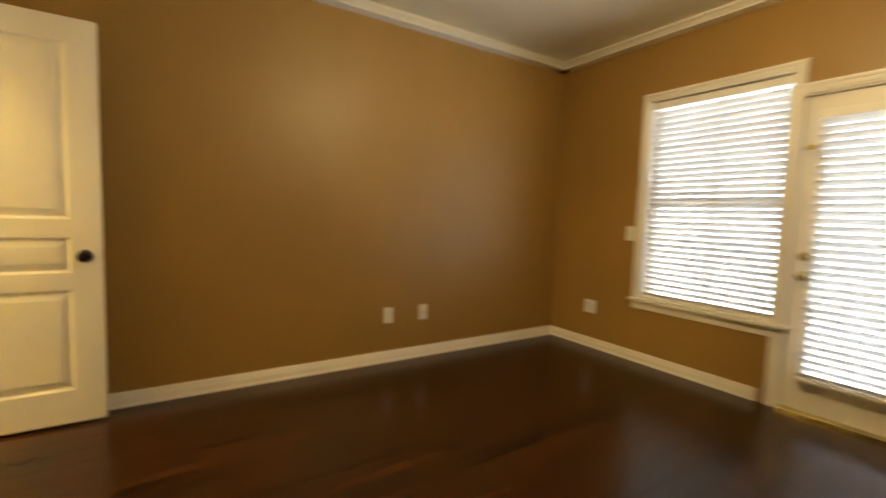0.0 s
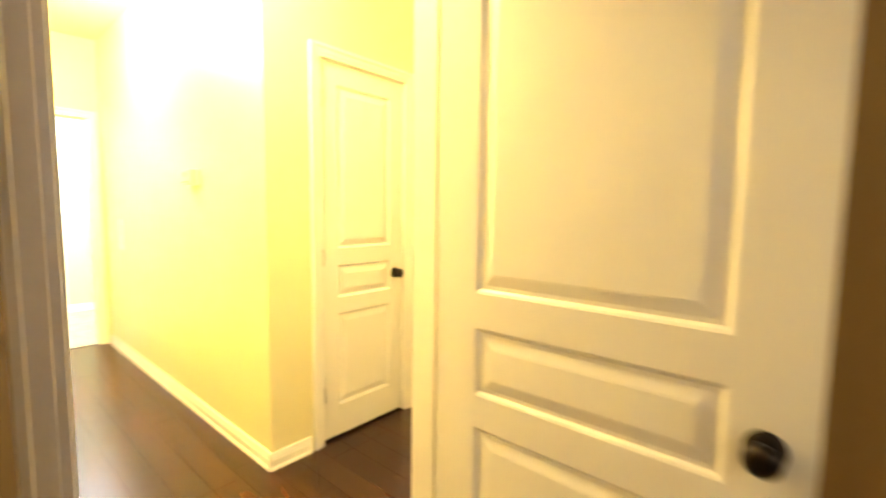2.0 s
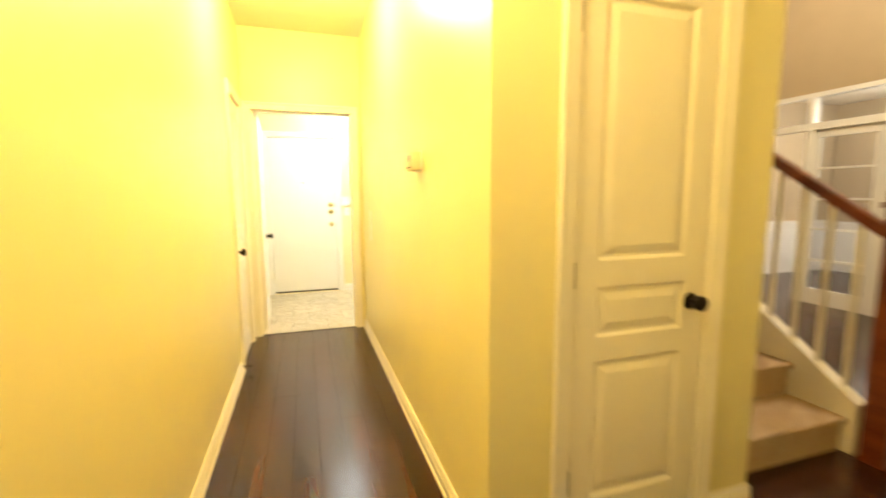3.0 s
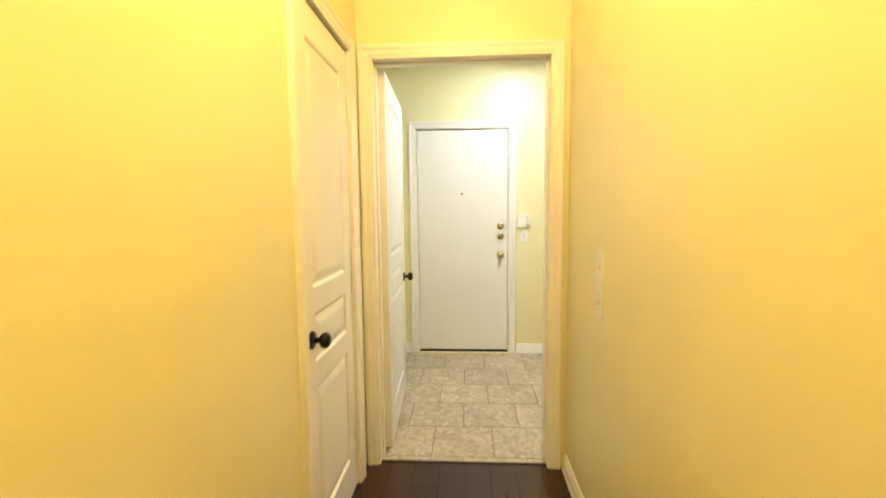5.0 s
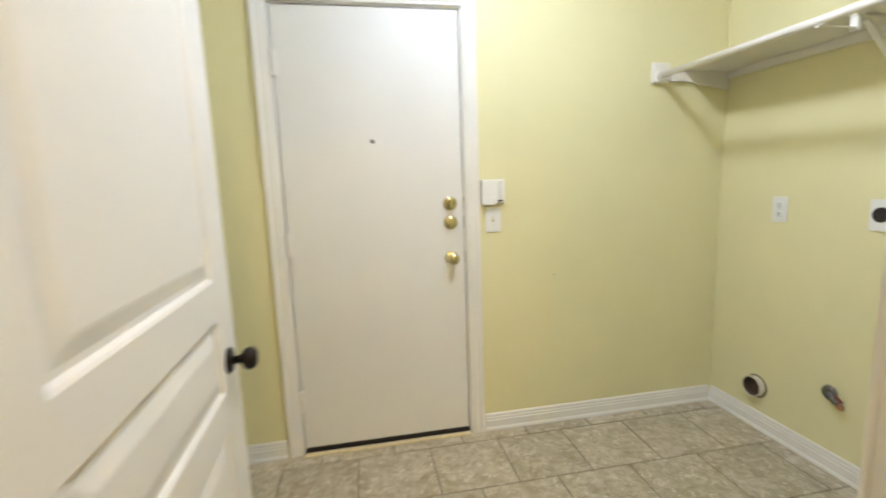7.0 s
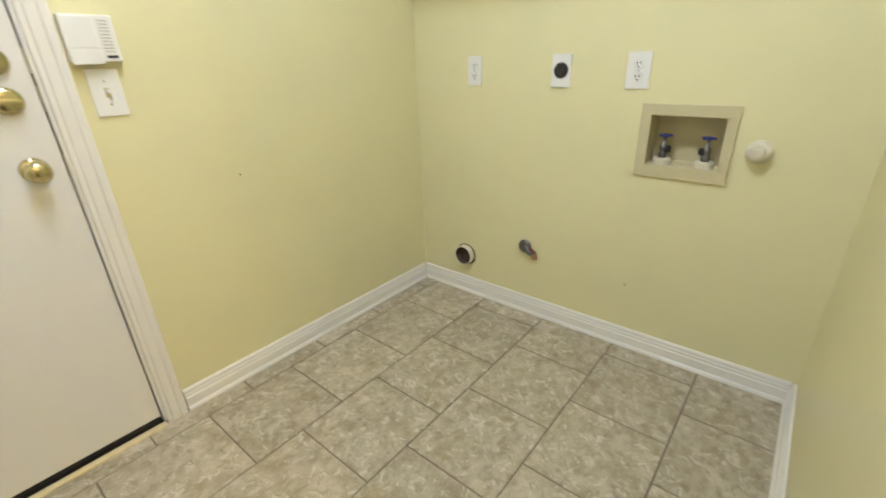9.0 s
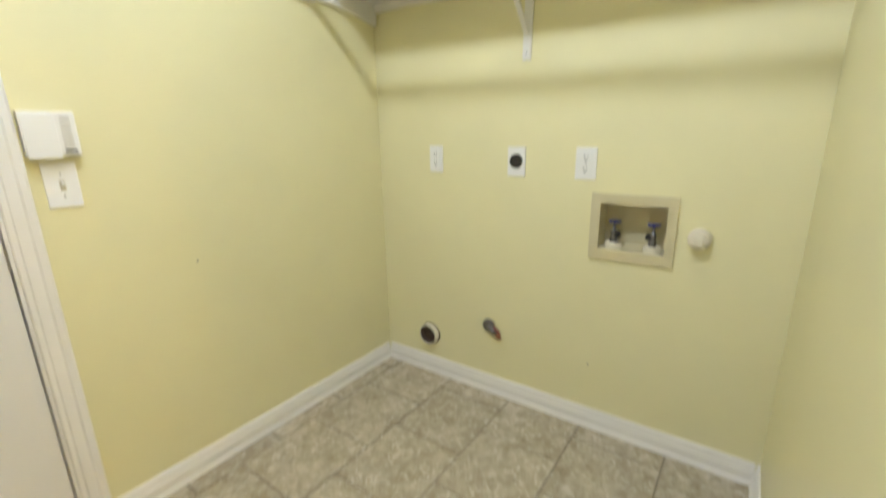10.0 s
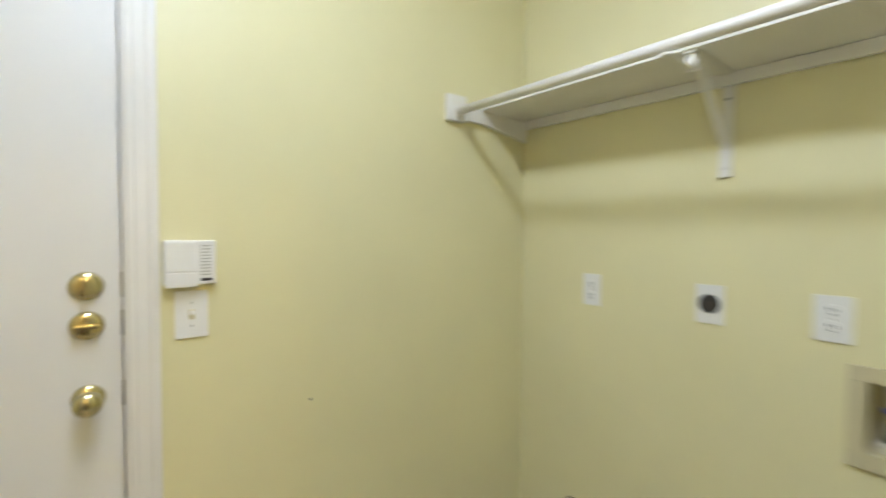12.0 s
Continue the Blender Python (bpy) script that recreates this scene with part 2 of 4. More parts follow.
def add_box(bm, lo, hi, bevel=0.0):
    c = [(a + b) / 2 for a, b in zip(lo, hi)]
    d = [abs(b - a) for a, b in zip(lo, hi)]
    r = bmesh.ops.create_cube(bm, size=1, matrix=Matrix.Translation(c) @ Matrix.Diagonal((*d, 1)))
    if bevel:
        edges = list({e for v in r["verts"] for e in v.link_edges})
        bmesh.ops.bevel(bm, geom=edges, offset=bevel, segments=2, affect="EDGES", profile=0.7)
    return bm


def boxes(*spans, bevel=0.0):
    bm = bmesh.new()
    for lo, hi in spans:
        add_box(bm, lo, hi, bevel)
    return bm


def turned(rings, m=None, segs=20, caps=True):
    """A turned solid along z from (radius, height) rings."""
    bm = bmesh.new()
    loops = []
    for r, z in rings:
        loops.append([bm.verts.new((max(r, 1e-4) * math.cos(2 * math.pi * i / segs), max(r, 1e-4) * math.sin(2 * math.pi * i / segs), z)) for i in range(segs)])
    for a, b in zip(loops, loops[1:]):
        for i in range(segs):
            bm.faces.new((a[i], a[(i + 1) % segs], b[(i + 1) % segs], b[i]))
    if caps:
        bm.faces.new(loops[0][::-1])
        bm.faces.new(loops[-1])
    if m is not None:
        bm.transform(m)
    return bm


def sweep(profile, path_of):
    """Quads between copies of a profile: path_of(u, d) gives the points of one rail for a profile point."""
    bm = bmesh.new()
    rails = [[bm.verts.new(p) for p in path_of(u, d)] for u, d in profile]
    for a, b in zip(rails, rails[1:]):
        for i in range(len(a) - 1):
            bm.faces.new((a[i], a[i + 1], b[i + 1], b[i]))
    for i in (0, -1):
        bm.faces.new([r[i] for r in rails])
    return bm


CASING = [(0, 0), (0, 0.009), (0.004, 0.012), (0.014, 0.012), (0.018, 0.015), (0.040, 0.017), (0.046, 0.021), (0.058, 0.022), (0.064, 0.019), (0.064, 0)]
BASE = [(0, 0), (0, 0.021), (0.006, 0.0205), (0.012, 0.018), (0.016, 0.0142), (0.050, 0.014), (0.054, 0.011), (0.064, 0.011), (0.068, 0.0085), (0.078, 0.0085), (0.085, 0.004), (0.085, 0)]
CROWN = [(0, 0), (0, 0.012), (0.012, 0.016), (0.03, 0.028), (0.055, 0.06), (0.075, 0.072), (0.09, 0.085), (0.105, 0.09), (0.105, 0)]


def casing(name, a0, a1, top, to_world, parent=None):
    """Door casing round an opening from a0 to a1; to_world(a, z, d) puts it on its wall."""
    bm = sweep(CASING, lambda u, d: [Vector(to_world(a, z, d)) for a, z in ((a0 - u, 0.0), (a0 - u, top + u), (a1 + u, top + u), (a1 + u, 0.0))])
    return tagged(part(name, bm, WHITE, parent), "white painted moulded door casing on the wall", "trim", kind="structure") if not parent else part(name, bm, WHITE, parent)


def run(name, profile, p, q, out, mat, label, up=1, z=0.0):
    """A moulding run along a wall from p to q, its thickness towards out."""
    def rail(u, d):
        return [Vector((c[0] + out[0] * d, c[1] + out[1] * d, z + up * u)) for c in (p, q)]
    return tagged(part(name, sweep(profile, rail), mat), label, "trim", kind="structure")


def baseboard(p, q, out, label="white painted ridged baseboard along the wall"):
    return run("baseboard", BASE, p, q, out, WHITE, label)


def wall(name, spans, mat, label):
    return tagged(part(name, boxes(*spans), mat), label, "wall", kind="structure")


# ---- the house shell ----
H = 2.74
BH = 2.62
YD = 3.744
wall("wall_bedroom_south", [((-3.3, -0.455, 0), (-1.88, -0.305, BH)), ((-1.88, -0.455, 1.93), (-0.9, -0.305, BH)), ((-0.9, -0.455, 0), (-0.86, -0.305, BH)),
     ((-0.86, -0.455, 0), (0.06, -0.305, 0.51)), ((-0.86, -0.455, 2.07), (0.06, -0.305, BH)), ((0.06, -0.455, 0), (1.105, -0.305, BH))], BROWN, "brown satin painted bedroom wall with window and patio door")
wall("wall_bedroom_east", [((0.985, -0.305, 0), (1.105, 4.0, BH))], BROWN, "brown satin painted bedroom wall")
wall("wall_bedroom_west", [((-3.42, -0.455, 0), (-3.3, 4.0, BH))], BROWN, "brown satin painted bedroom wall")
wall("wall_bedroom_north", [((-3.3, YD, 0), (-0.02, 4.0, BH)), ((-0.02, 3.98, 2.075), (0.985, 4.0, BH)), ((-0.02, 3.98, 0), (0.035, 4.0, 2.075)), ((0.885, 3.98, 0), (0.985, 4.0, 2.075))], BROWN, "brown satin painted bedroom wall beside the doorway")
wall("wall_entry_south", [((-0.205, 4.0, 0), (0.035, 4.12, H)), ((0.035, 4.0, 2.075), (0.885, 4.12, H)), ((0.885, 4.0, 0), (6.05, 4.12, H)), ((2.11, 4.0, H), (6.05, 4.12, 5.4))], YELLOW, "yellow painted hall wall round the bedroom doorway")
wall("wall_hall_west", [((-0.205, 4.12, 0), (-0.085, 7.39, H)), ((-0.205, 7.39, 2.05), (-0.085, 8.03, H)), ((-0.205, 8.03, 0), (-0.085, 8.184, H))], YELLOW, "glossy yellow painted hall wall")
wall("wall_hall_east", [((0.94, 5.16, 0), (1.06, 8.184, H))], YELLOW, "glossy yellow painted hall wall with an outside corner")
wall("wall_closet_front", [((1.06, 5.16, 0), (1.222, 5.28, H)), ((1.222, 5.16, 2.05), (1.838, 5.28, H)), ((1.838, 5.16, 0), (2.11, 5.28, H))], YELLOW, "yellow painted wall round the closet door")
wall("wall_closet_inside", [((1.06, 6.0, 0), (1.99, 6.1, H))], YELLOW, "plain closet back wall")
wall("wall_stair_side", [((1.99, 5.28, 0), (2.11, 8.184, 5.4)), ((2.11, 8.10, H), (2.35, 9.0, 5.4)), ((1.99, 5.16, H), (2.11, 5.28, 5.4)), ((1.99, 4.0, H), (2.11, 5.16, 5.4))], BEIGE, "beige painted stairwell wall")
wall("wall_laundry_south", [((-0.57, 8.184, 0), (-0.025, 8.30, H)), ((-0.025, 8.184, 2.065), (0.855, 8.30, H)), ((0.855, 8.184, 0), (2.35, 8.30, H))], YELLOW, "yellow painted wall with the laundry doorway")
wall("wall_laundry_north", [((-0.57, 10.0, 0), (-0.02, 10.14, H)), ((-0.02, 10.0, 2.06), (0.83, 10.14, H)), ((0.83, 10.0, 0), (2.35, 10.14, H))], YELLOW, "pale yellow painted wall with an outside door")
WBX = (8.672, 8.905, 0.775, 0.952)
wall("wall_laundry_east", [((2.226, 8.30, 0), (2.35, WBX[0], H)), ((2.226, WBX[1], 0), (2.35, 10.0, H)), ((2.226, WBX[0], 0), (2.35, WBX[1], WBX[2])), ((2.226, WBX[0], WBX[3]), (2.35, WBX[1], H))], YELLOW, "pale yellow painted wall with washer hookups")
wall("wall_laundry_west", [((-0.57, 8.30, 0), (-0.45, 10.0, H))], YELLOW, "pale yellow painted laundry wall")
wall("wall_foyer_north", [((2.35, 9.0, 0), (8.9, 9.12, 5.4))], BEIGE, "beige painted foyer wall")
wall("wall_foyer_east", [((6.05, 4.0, 0), (6.17, 5.7, 5.4)), ((6.05, 5.7, 2.44), (6.17, 8.6, 5.4)), ((6.05, 8.6, 0), (6.17, 9.0, 5.4))], BEIGE, "beige painted foyer wall round a glazed screen")
wall("wall_dining_east", [((8.9, 4.0, 0), (9.0, 9.12, H))], BEIGE, "beige painted dining room wall")
wall("wall_dining_south", [((6.17, 4.0, 0), (8.9, 4.12, H))], BEIGE, "beige painted dining room wall")

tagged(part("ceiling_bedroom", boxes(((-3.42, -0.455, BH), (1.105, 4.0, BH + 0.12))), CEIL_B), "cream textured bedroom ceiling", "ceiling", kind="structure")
tagged(part("ceiling_hall", boxes(((-0.205, 4.0, H), (1.99, 8.25, H + 0.1))), CEIL), "pale painted hall ceiling", "ceiling", kind="structure")
tagged(part("ceiling_laundry", boxes(((-0.57, 8.25, H), (2.35, 10.14, H + 0.1))), CEIL), "white painted laundry ceiling", "ceiling", kind="structure")
tagged(part("ceiling_foyer", boxes(((1.99, 4.0, 5.4), (6.17, 9.12, 5.5))), CEIL), "pale painted foyer ceiling", "ceiling", kind="structure")
tagged(part("ceiling_dining", boxes(((6.17, 4.0, H), (9.0, 9.12, H + 0.1))), CEIL), "pale painted dining room ceiling", "ceiling", kind="structure")

# mouldings
baseboard((0.985, -0.305), (0.985, 3.98), (-1, 0))
baseboard((-0.80, -0.305), (0.971, -0.305), (0, 1))
baseboard((-3.3, -0.305), (-1.96, -0.305), (0, 1))
baseboard((-3.3, YD), (-0.02, YD), (0, -1))
baseboard((-0.085, 4.12), (-0.085, 7.325), (1, 0))
baseboard((0.94, 5.146), (0.94, 8.162), (-1, 0))
baseboard((0.926, 5.16), (1.157, 5.16), (0, -1))
baseboard((1.903, 5.16), (2.124, 5.16), (0, -1))
baseboard((2.11, 5.146), (2.11, 5.29), (1, 0))
baseboard((0.96, 4.12), (6.05, 4.12), (0, 1))
baseboard((0.895, 10.0), (2.212, 10.0), (0, -1))
baseboard((-0.45, 10.0), (-0.085, 10.0), (0, -1))
baseboard((2.226, 8.314), (2.226, 9.986), (-1, 0))
baseboard((0.915, 8.30), (2.226, 8.30), (0, 1))
CL = "white painted crown moulding under the ceiling"
run("trim_crown", CROWN, (0.985, -0.305), (0.985, 3.98), (-1, 0), WHITE, CL, -1, BH)
run("trim_crown", CROWN, (-3.3, -0.305), (0.985, -0.305), (0, 1), WHITE, CL, -1, BH)
run("trim_crown", CROWN, (-3.3, YD), (-0.02, YD), (0, -1), WHITE, CL, -1, BH)
run("trim_crown", CROWN, (-3.3, -0.305), (-3.3, YD), (1, 0), WHITE, CL, -1, BH)

casing("trim_casing", 0.05, 0.87, 2.06, lambda a, z, d: (a, 3.98 - d, z))
casing("trim_casing", 0.05, 0.87, 2.06, lambda a, z, d: (a, 4.12 + d, z))
casing("trim_casing", 7.405, 8.015, 2.035, lambda a, z, d: (-0.085 + d, a, z))
casing("trim_casing", -0.012, 0.848, 2.05, lambda a, z, d: (a, 8.184 - d, z))
casing("trim_casing", -0.012, 0.848, 2.05, lambda a, z, d: (a, 8.30 + d, z))
casing("trim_casing", 1.237, 1.823, 2.035, lambda a, z, d: (a, 5.16 - d, z))
casing("trim_casing", -0.014, 0.824, 2.052, lambda a, z, d: (a, 10.0 - d, z))


def jamb(spans, stops, label):
    ob = tagged(part("trim_jamb", boxes(*spans, bevel=0.0015), WHITE), label, "trim", kind="structure")
    part("door_stop", boxes(*stops, bevel=0.002), WHITE, ob)
    return ob


jamb([((0.035, 3.98, 0), (0.05, 4.12, 2.06)), ((0.87, 3.98, 0), (0.885, 4.12, 2.06)), ((0.035, 3.98, 2.06), (0.885, 4.12, 2.075))],
     [((0.05, 4.03, 0), (0.061, 4.062, 2.06)), ((0.859, 4.03, 0), (0.87, 4.062, 2.06)), ((0.061, 4.03, 2.049), (0.859, 4.062, 2.06))], "white painted door jamb of the bedroom doorway")
jamb([((-0.025, 8.184, 0), (-0.012, 8.30, 2.05)), ((0.848, 8.184, 0), (0.855, 8.30, 2.05)), ((-0.025, 8.184, 2.05), (0.855, 8.30, 2.065))],
     [((-0.012, 8.23, 0), (-0.001, 8.265, 2.05)), ((0.837, 8.23, 0), (0.848, 8.265, 2.05)), ((-0.001, 8.23, 2.039), (0.837, 8.265, 2.05))], "white painted door jamb of the laundry doorway")
jamb([((-0.205, 7.39, 0), (-0.085, 7.405, 2.035)), ((-0.205, 8.015, 0), (-0.085, 8.03, 2.035)), ((-0.205, 7.39, 2.035), (-0.085, 8.03, 2.05))],
     [((-0.16, 7.405, 0), (-0.13, 7.416, 2.035)), ((-0.16, 8.004, 0), (-0.13, 8.015, 2.035))], "white painted door jamb in the hall wall")
jamb([((1.222, 5.16, 0), (1.237, 5.28, 2.035)), ((1.823, 5.16, 0), (1.838, 5.28, 2.035)), ((1.222, 5.16, 2.035), (1.838, 5.28, 2.05))],
     [((1.237, 5.205, 0), (1.248, 5.235, 2.035)), ((1.812, 5.205, 0), (1.823, 5.235, 2.035))], "white painted door jamb of the closet")
jamb([((-0.02, 10.0, 0), (-0.006, 10.14, 2.045)), ((0.816, 10.0, 0), (0.83, 10.14, 2.045)), ((-0.02, 10.0, 2.045), (0.83, 10.14, 2.06))],
     [((-0.006, 10.05, 0), (0.008, 10.09, 2.045)), ((0.802, 10.05, 0), (0.816, 10.09, 2.045))], "white painted steel door jamb")
for nm, at, n in (("strike_plate", (0.8465, 8.280, 0.855), 1), ("strike_plate", (0.0515, 4.005, 0.90), 1)):
    ob = tagged(part(nm, boxes(((at[0] - 0.0012, at[1] - 0.014, at[2] - 0.03), (at[0] + 0.0012, at[1] + 0.014, at[2] + 0.03)), bevel=0.0008), STEEL), "small worn metal strike plate set in the door jamb", "strike plate")
    part("latch_hole", boxes(((at[0] - 0.0018, at[1] - 0.006, at[2] - 0.012), (at[0] + 0.0018, at[1] + 0.006, at[2] + 0.012))), DARK, ob)


# ---- doors ----
def knob(parent, m, mat, label):
    k = part("knob", turned([(0.011, 0.008), (0.010, 0.022), (0.013, 0.030), (0.024, 0.036), (0.0285, 0.046), (0.027, 0.056), (0.018, 0.064), (0.006, 0.066)], m, 24), mat, parent, label, True)
    part("rosette", turned([(0.032, 0.0), (0.032, 0.004), (0.027, 0.009), (0.014, 0.011)], m, 24), mat, k, "", True)
    return k


def panel_door(name, w, at, turn, label, knob_z=0.885, knob_in=0.065, sides=(-1, 1), h=2.02):
    """A moulded three-panel door; its hinge edge at x 0, its thickness centred on y 0."""
    ob = thing(name, at, label, "door", kind="structure", turn=turn)
    s, t = (0.125 if w > 0.7 else 0.10), 0.0175
    zs = [(0.17, 0.69), (0.775, 0.955), (1.045, h - 0.115)]
    bm = bmesh.new()
    xs = [0, s, w - s, w]
    cuts = [0] + [z for a in zs for z in a] + [h]
    for side in (-1, 1):
        for i in range(3):
            for j in range(len(cuts) - 1):
                if i == 1 and j % 2 == 1:
                    continue
                c = [(xs[i], cuts[j]), (xs[i + 1], cuts[j]), (xs[i + 1], cuts[j + 1]), (xs[i], cuts[j + 1])]
                bm.faces.new([bm.verts.new((x, side * t, z)) for x, z in c])
    e = [(0, 0), (w, 0), (w, h), (0, h)]
    for a, b in zip(e, e[1:] + e[:1]):
        bm.faces.new([bm.verts.new(p) for p in ((a[0], -t, a[1]), (b[0], -t, b[1]), (b[0], t, b[1]), (a[0], t, a[1]))])
    bmesh.ops.remove_doubles(bm, verts=bm.verts, dist=1e-5)
    leaf = part("leaf", bm, DOORW, ob)
    for z0, z1 in zs:
        bm = bmesh.new()
        for side in (-1, 1):
            loops = []
            for inset, dep in ((0, 0), (0.006, 0.003), (0.012, 0.009), (0.022, 0.009), (0.046, 0.0025), (0.052, 0.0015)):
                y = side * (t - dep)
                loops.append([bm.verts.new(p) for p in ((s + inset, y, z0 + inset), (w - s - inset, y, z0 + inset), (w - s - inset, y, z1 - inset), (s + inset, y, z1 - inset))])
            for a, b in zip(loops, loops[1:]):
                for i in range(4):
                    bm.faces.new((a[i], a[(i + 1) % 4], b[(i + 1) % 4], b[i]))
            bm.faces.new(loops[-1])
        part("panel", bm, DOORW, leaf)
    for side in sides:
        knob(ob, pose(w - knob_in, side * t, knob_z, -90 * side, 0, 0), BLACK, "oil-rubbed bronze round knob")
    part("latch_plate", boxes(((w - 0.0005, -0.012, knob_z - 0.028), (w + 0.0012, 0.012, knob_z + 0.028))), STEEL, ob)
    return ob


def hinge(parent, x, y, z, mat):
    bm = turned([(0.006, -0.045), (0.006, 0.045)], pose(x, y, z), 10)
    add_box(bm, (x - 0.016, y + 0.003, z - 0.044), (x + 0.016, y + 0.006, z + 0.044))
    return part("hinge", bm, mat, parent)


bed_door = panel_door("door_1", 0.805, (0.8525, 3.992, 0.018), -90, "open white moulded three-panel bedroom door with dark knob", 0.86, 0.07)
for z in (0.25, 1.0, 1.8):
    hinge(bed_door, 0.0, 0.022, z, STEEL)
closet_door = panel_door("door_2", 0.578, (1.241, 5.185, 0.018), 0, "closed white narrow three-panel closet door with dark knob", 0.875, 0.065, (-1,))
for z in (0.25, 1.0, 1.82):
    hinge(closet_door, -0.002, -0.022, z, STEEL)
hall_door = panel_door("door_3", 0.602, (-0.110, 8.011, 0.005), -90, "closed white narrow three-panel door in the hall", 0.87, 0.065, (1,))
for z in (0.25, 1.0, 1.77):
    hinge(hall_door, -0.002, 0.022, z, WHITE)
laundry_door = panel_door("door_4", 0.82, (0.008, 8.312, 0.018), 92.4, "open white three-panel laundry door with dark knob", 0.84, 0.075)
for z in (0.25, 1.0, 1.8):
    hinge(laundry_door, -0.004, 0.0215, z, WHITE)

# flush outside door
od = thing("door_5", (0.0, 10.0, 0.0), "closed flush white outside door with brass locks", "door", kind="structure")
part("leaf", boxes(((-0.001, 0.004, 0.028), (0.811, 0.048, 2.04)), bevel=0.002), STEELD, od)
part("sweep", boxes(((0.0, 0.006, 0.010), (0.81, 0.046, 0.028))), RUBBER, od, "black door sweep")
part("threshold", boxes(((-0.005, -0.034, 0.0), (0.815, -0.010, 0.010)), bevel=0.003), SILL, od, "brass coloured threshold strip")
part("saddle", boxes(((-0.005, -0.010, 0.0), (0.815, 0.1, 0.006))), UNDER, od, "dark brown saddle under the door")
for z in (0.27, 1.02, 1.80):
    hb = boxes(((-0.006, -0.004, z - 0.05), (0.018, 0.004, z + 0.05)), bevel=0.001)
    tube = turned([(0.0075, -0.052), (0.0075, 0.052)], pose(-0.002, -0.008, z), 10)
    hg = part("hinge", hb, WHITE, od, "white painted hinge")
    part("pin", tube, WHITE, hg)
for i, z in enumerate((1.176, 1.085)):
    lock = part("deadbolt", turned([(0.033, 0), (0.033, 0.006), (0.028, 0.012), (0.02, 0.014)], pose(0.747, 0.004, z, 90), 28), BRASS, od, "round brass deadbolt", True)
    if i:
        part("thumb_turn", boxes(((0.722, -0.026, z - 0.006), (0.772, -0.010, z + 0.006)), bevel=0.004), BRASS, lock)
    else:
        part("thumb_turn", boxes(((0.741, -0.026, z - 0.02), (0.753, -0.010, z + 0.02)), bevel=0.004), BRASS, lock)
knob(od, pose(0.747, 0.004, 0.915, 90), BRASS, "round brass knob")
part("viewer", turned([(0.009, 0), (0.009, 0.003), (0.005, 0.004)], pose(0.399, 0.004, 1.47, 90), 14), BLACK, od, "small dark peephole")
for z in (1.176, 1.085, 0.915):
    part("lock_edge", boxes(((0.8105, -0.0005, z - 0.03), (0.8155, 0.004, z + 0.03))), STEEL, od)


# ---- plates and small wall fittings; local x along the wall, local -y out of the wall ----
def plate(name, at, turn, w, h, label, category, group="", kind_of="duplex"):
    ob = thing(name, at, label, category, group, turn=turn)
    part("cover", boxes(((-w / 2, -0.006, -h / 2), (w / 2, 0, h / 2)), bevel=0.0025), PLASTIC, ob)
    if kind_of == "duplex":
        for dz in (-0.021, 0.021):
            bm = turned([(0.0165, 0.0), (0.0165, 0.003), (0.0155, 0.0038)], pose(0, -0.0055, dz, 90), 20)
            sock = part("socket", bm, PLASTIC, ob)
            for dx, hh in ((-0.006, 0.005), (0.006, 0.004)):
                part("slot", boxes(((dx - 0.0013, -0.0101, dz + 0.003 - hh), (dx + 0.0013, -0.0085, dz + 0.003 + hh))), DARK, sock)
            part("ground_hole", turned([(0.003, 0), (0.003, 0.0016)], pose(0, -0.0085, dz - 0.009, 90), 10), DARK, sock)
        part("screw", turned([(0.0028, 0), (0.002, 0.0012)], pose(0, -0.006, 0, 90), 8), STEEL, ob)
    elif kind_of == "dryer":
        r = part("receptacle", turned([(0.028, 0), (0.028, 0.004), (0.025, 0.007), (0.022, 0.0075)], pose(0, -0.006, 0.002, 90), 28), DARK, ob, "round black appliance socket")
        for dx, dz in ((-0.009, 0.004), (0.009, 0.004), (0, -0.010)):
            part("slot", boxes(((dx - 0.002, -0.0145, dz - 0.005), (dx + 0.002, -0.013, dz + 0.005))), HOLE_SHADE, r)
    elif kind_of == "toggle":
        part("frame", boxes(((-0.006, -0.0075, -0.013), (0.006, -0.005, 0.013)), bevel=0.001), ALMOND, ob)
        part("toggle", boxes(((-0.004, -0.017, 0.000), (0.004, -0.006, 0.010)), bevel=0.0015), PLASTIC, ob)
        for dz in (-0.03, 0.03):
            part("screw", turned([(0.0028, 0), (0.002, 0.0012)], pose(0, -0.006, dz, 90), 8), STEEL, ob)
    elif kind_of == "jack":
        part("jack", turned([(0.006, 0), (0.006, 0.006), (0.004, 0.008)], pose(0, -0.006, 0, 90), 12), STEEL, ob)
    return ob


E_WALL, W_WALL = -90, 90
plate("outlet", (2.226, 9.652, 1.097), E_WALL, 0.072, 0.118, "white duplex outlet plate on the yellow wall", "outlet", "laundry outlets")
plate("outlet", (2.226, 8.968, 1.092), E_WALL, 0.078, 0.118, "white duplex outlet plate above the washer box", "outlet", "laundry outlets")
plate("dryer_outlet", (2.226, 9.25, 1.093), E_WALL, 0.078, 0.118, "white dryer outlet plate with a round black socket", "outlet", kind_of="dryer")
plate("light_switch", (0.957, 10.0, 1.09), 0, 0.076, 0.122, "white toggle light switch plate beside the outside door", "switch", kind_of="toggle")
for z in (1.103, 0.975):
    plate("light_switch", (0.94, 7.655, z), E_WALL, 0.073, 0.124, "cream toggle switch plate, one of a stacked pair in the hall", "switch", "stacked hall switches", "toggle")
plate("outlet", (0.985, 1.481, 0.362), E_WALL, 0.075, 0.12, "cream outlet plate low on the brown wall", "outlet", "bedroom outlets")
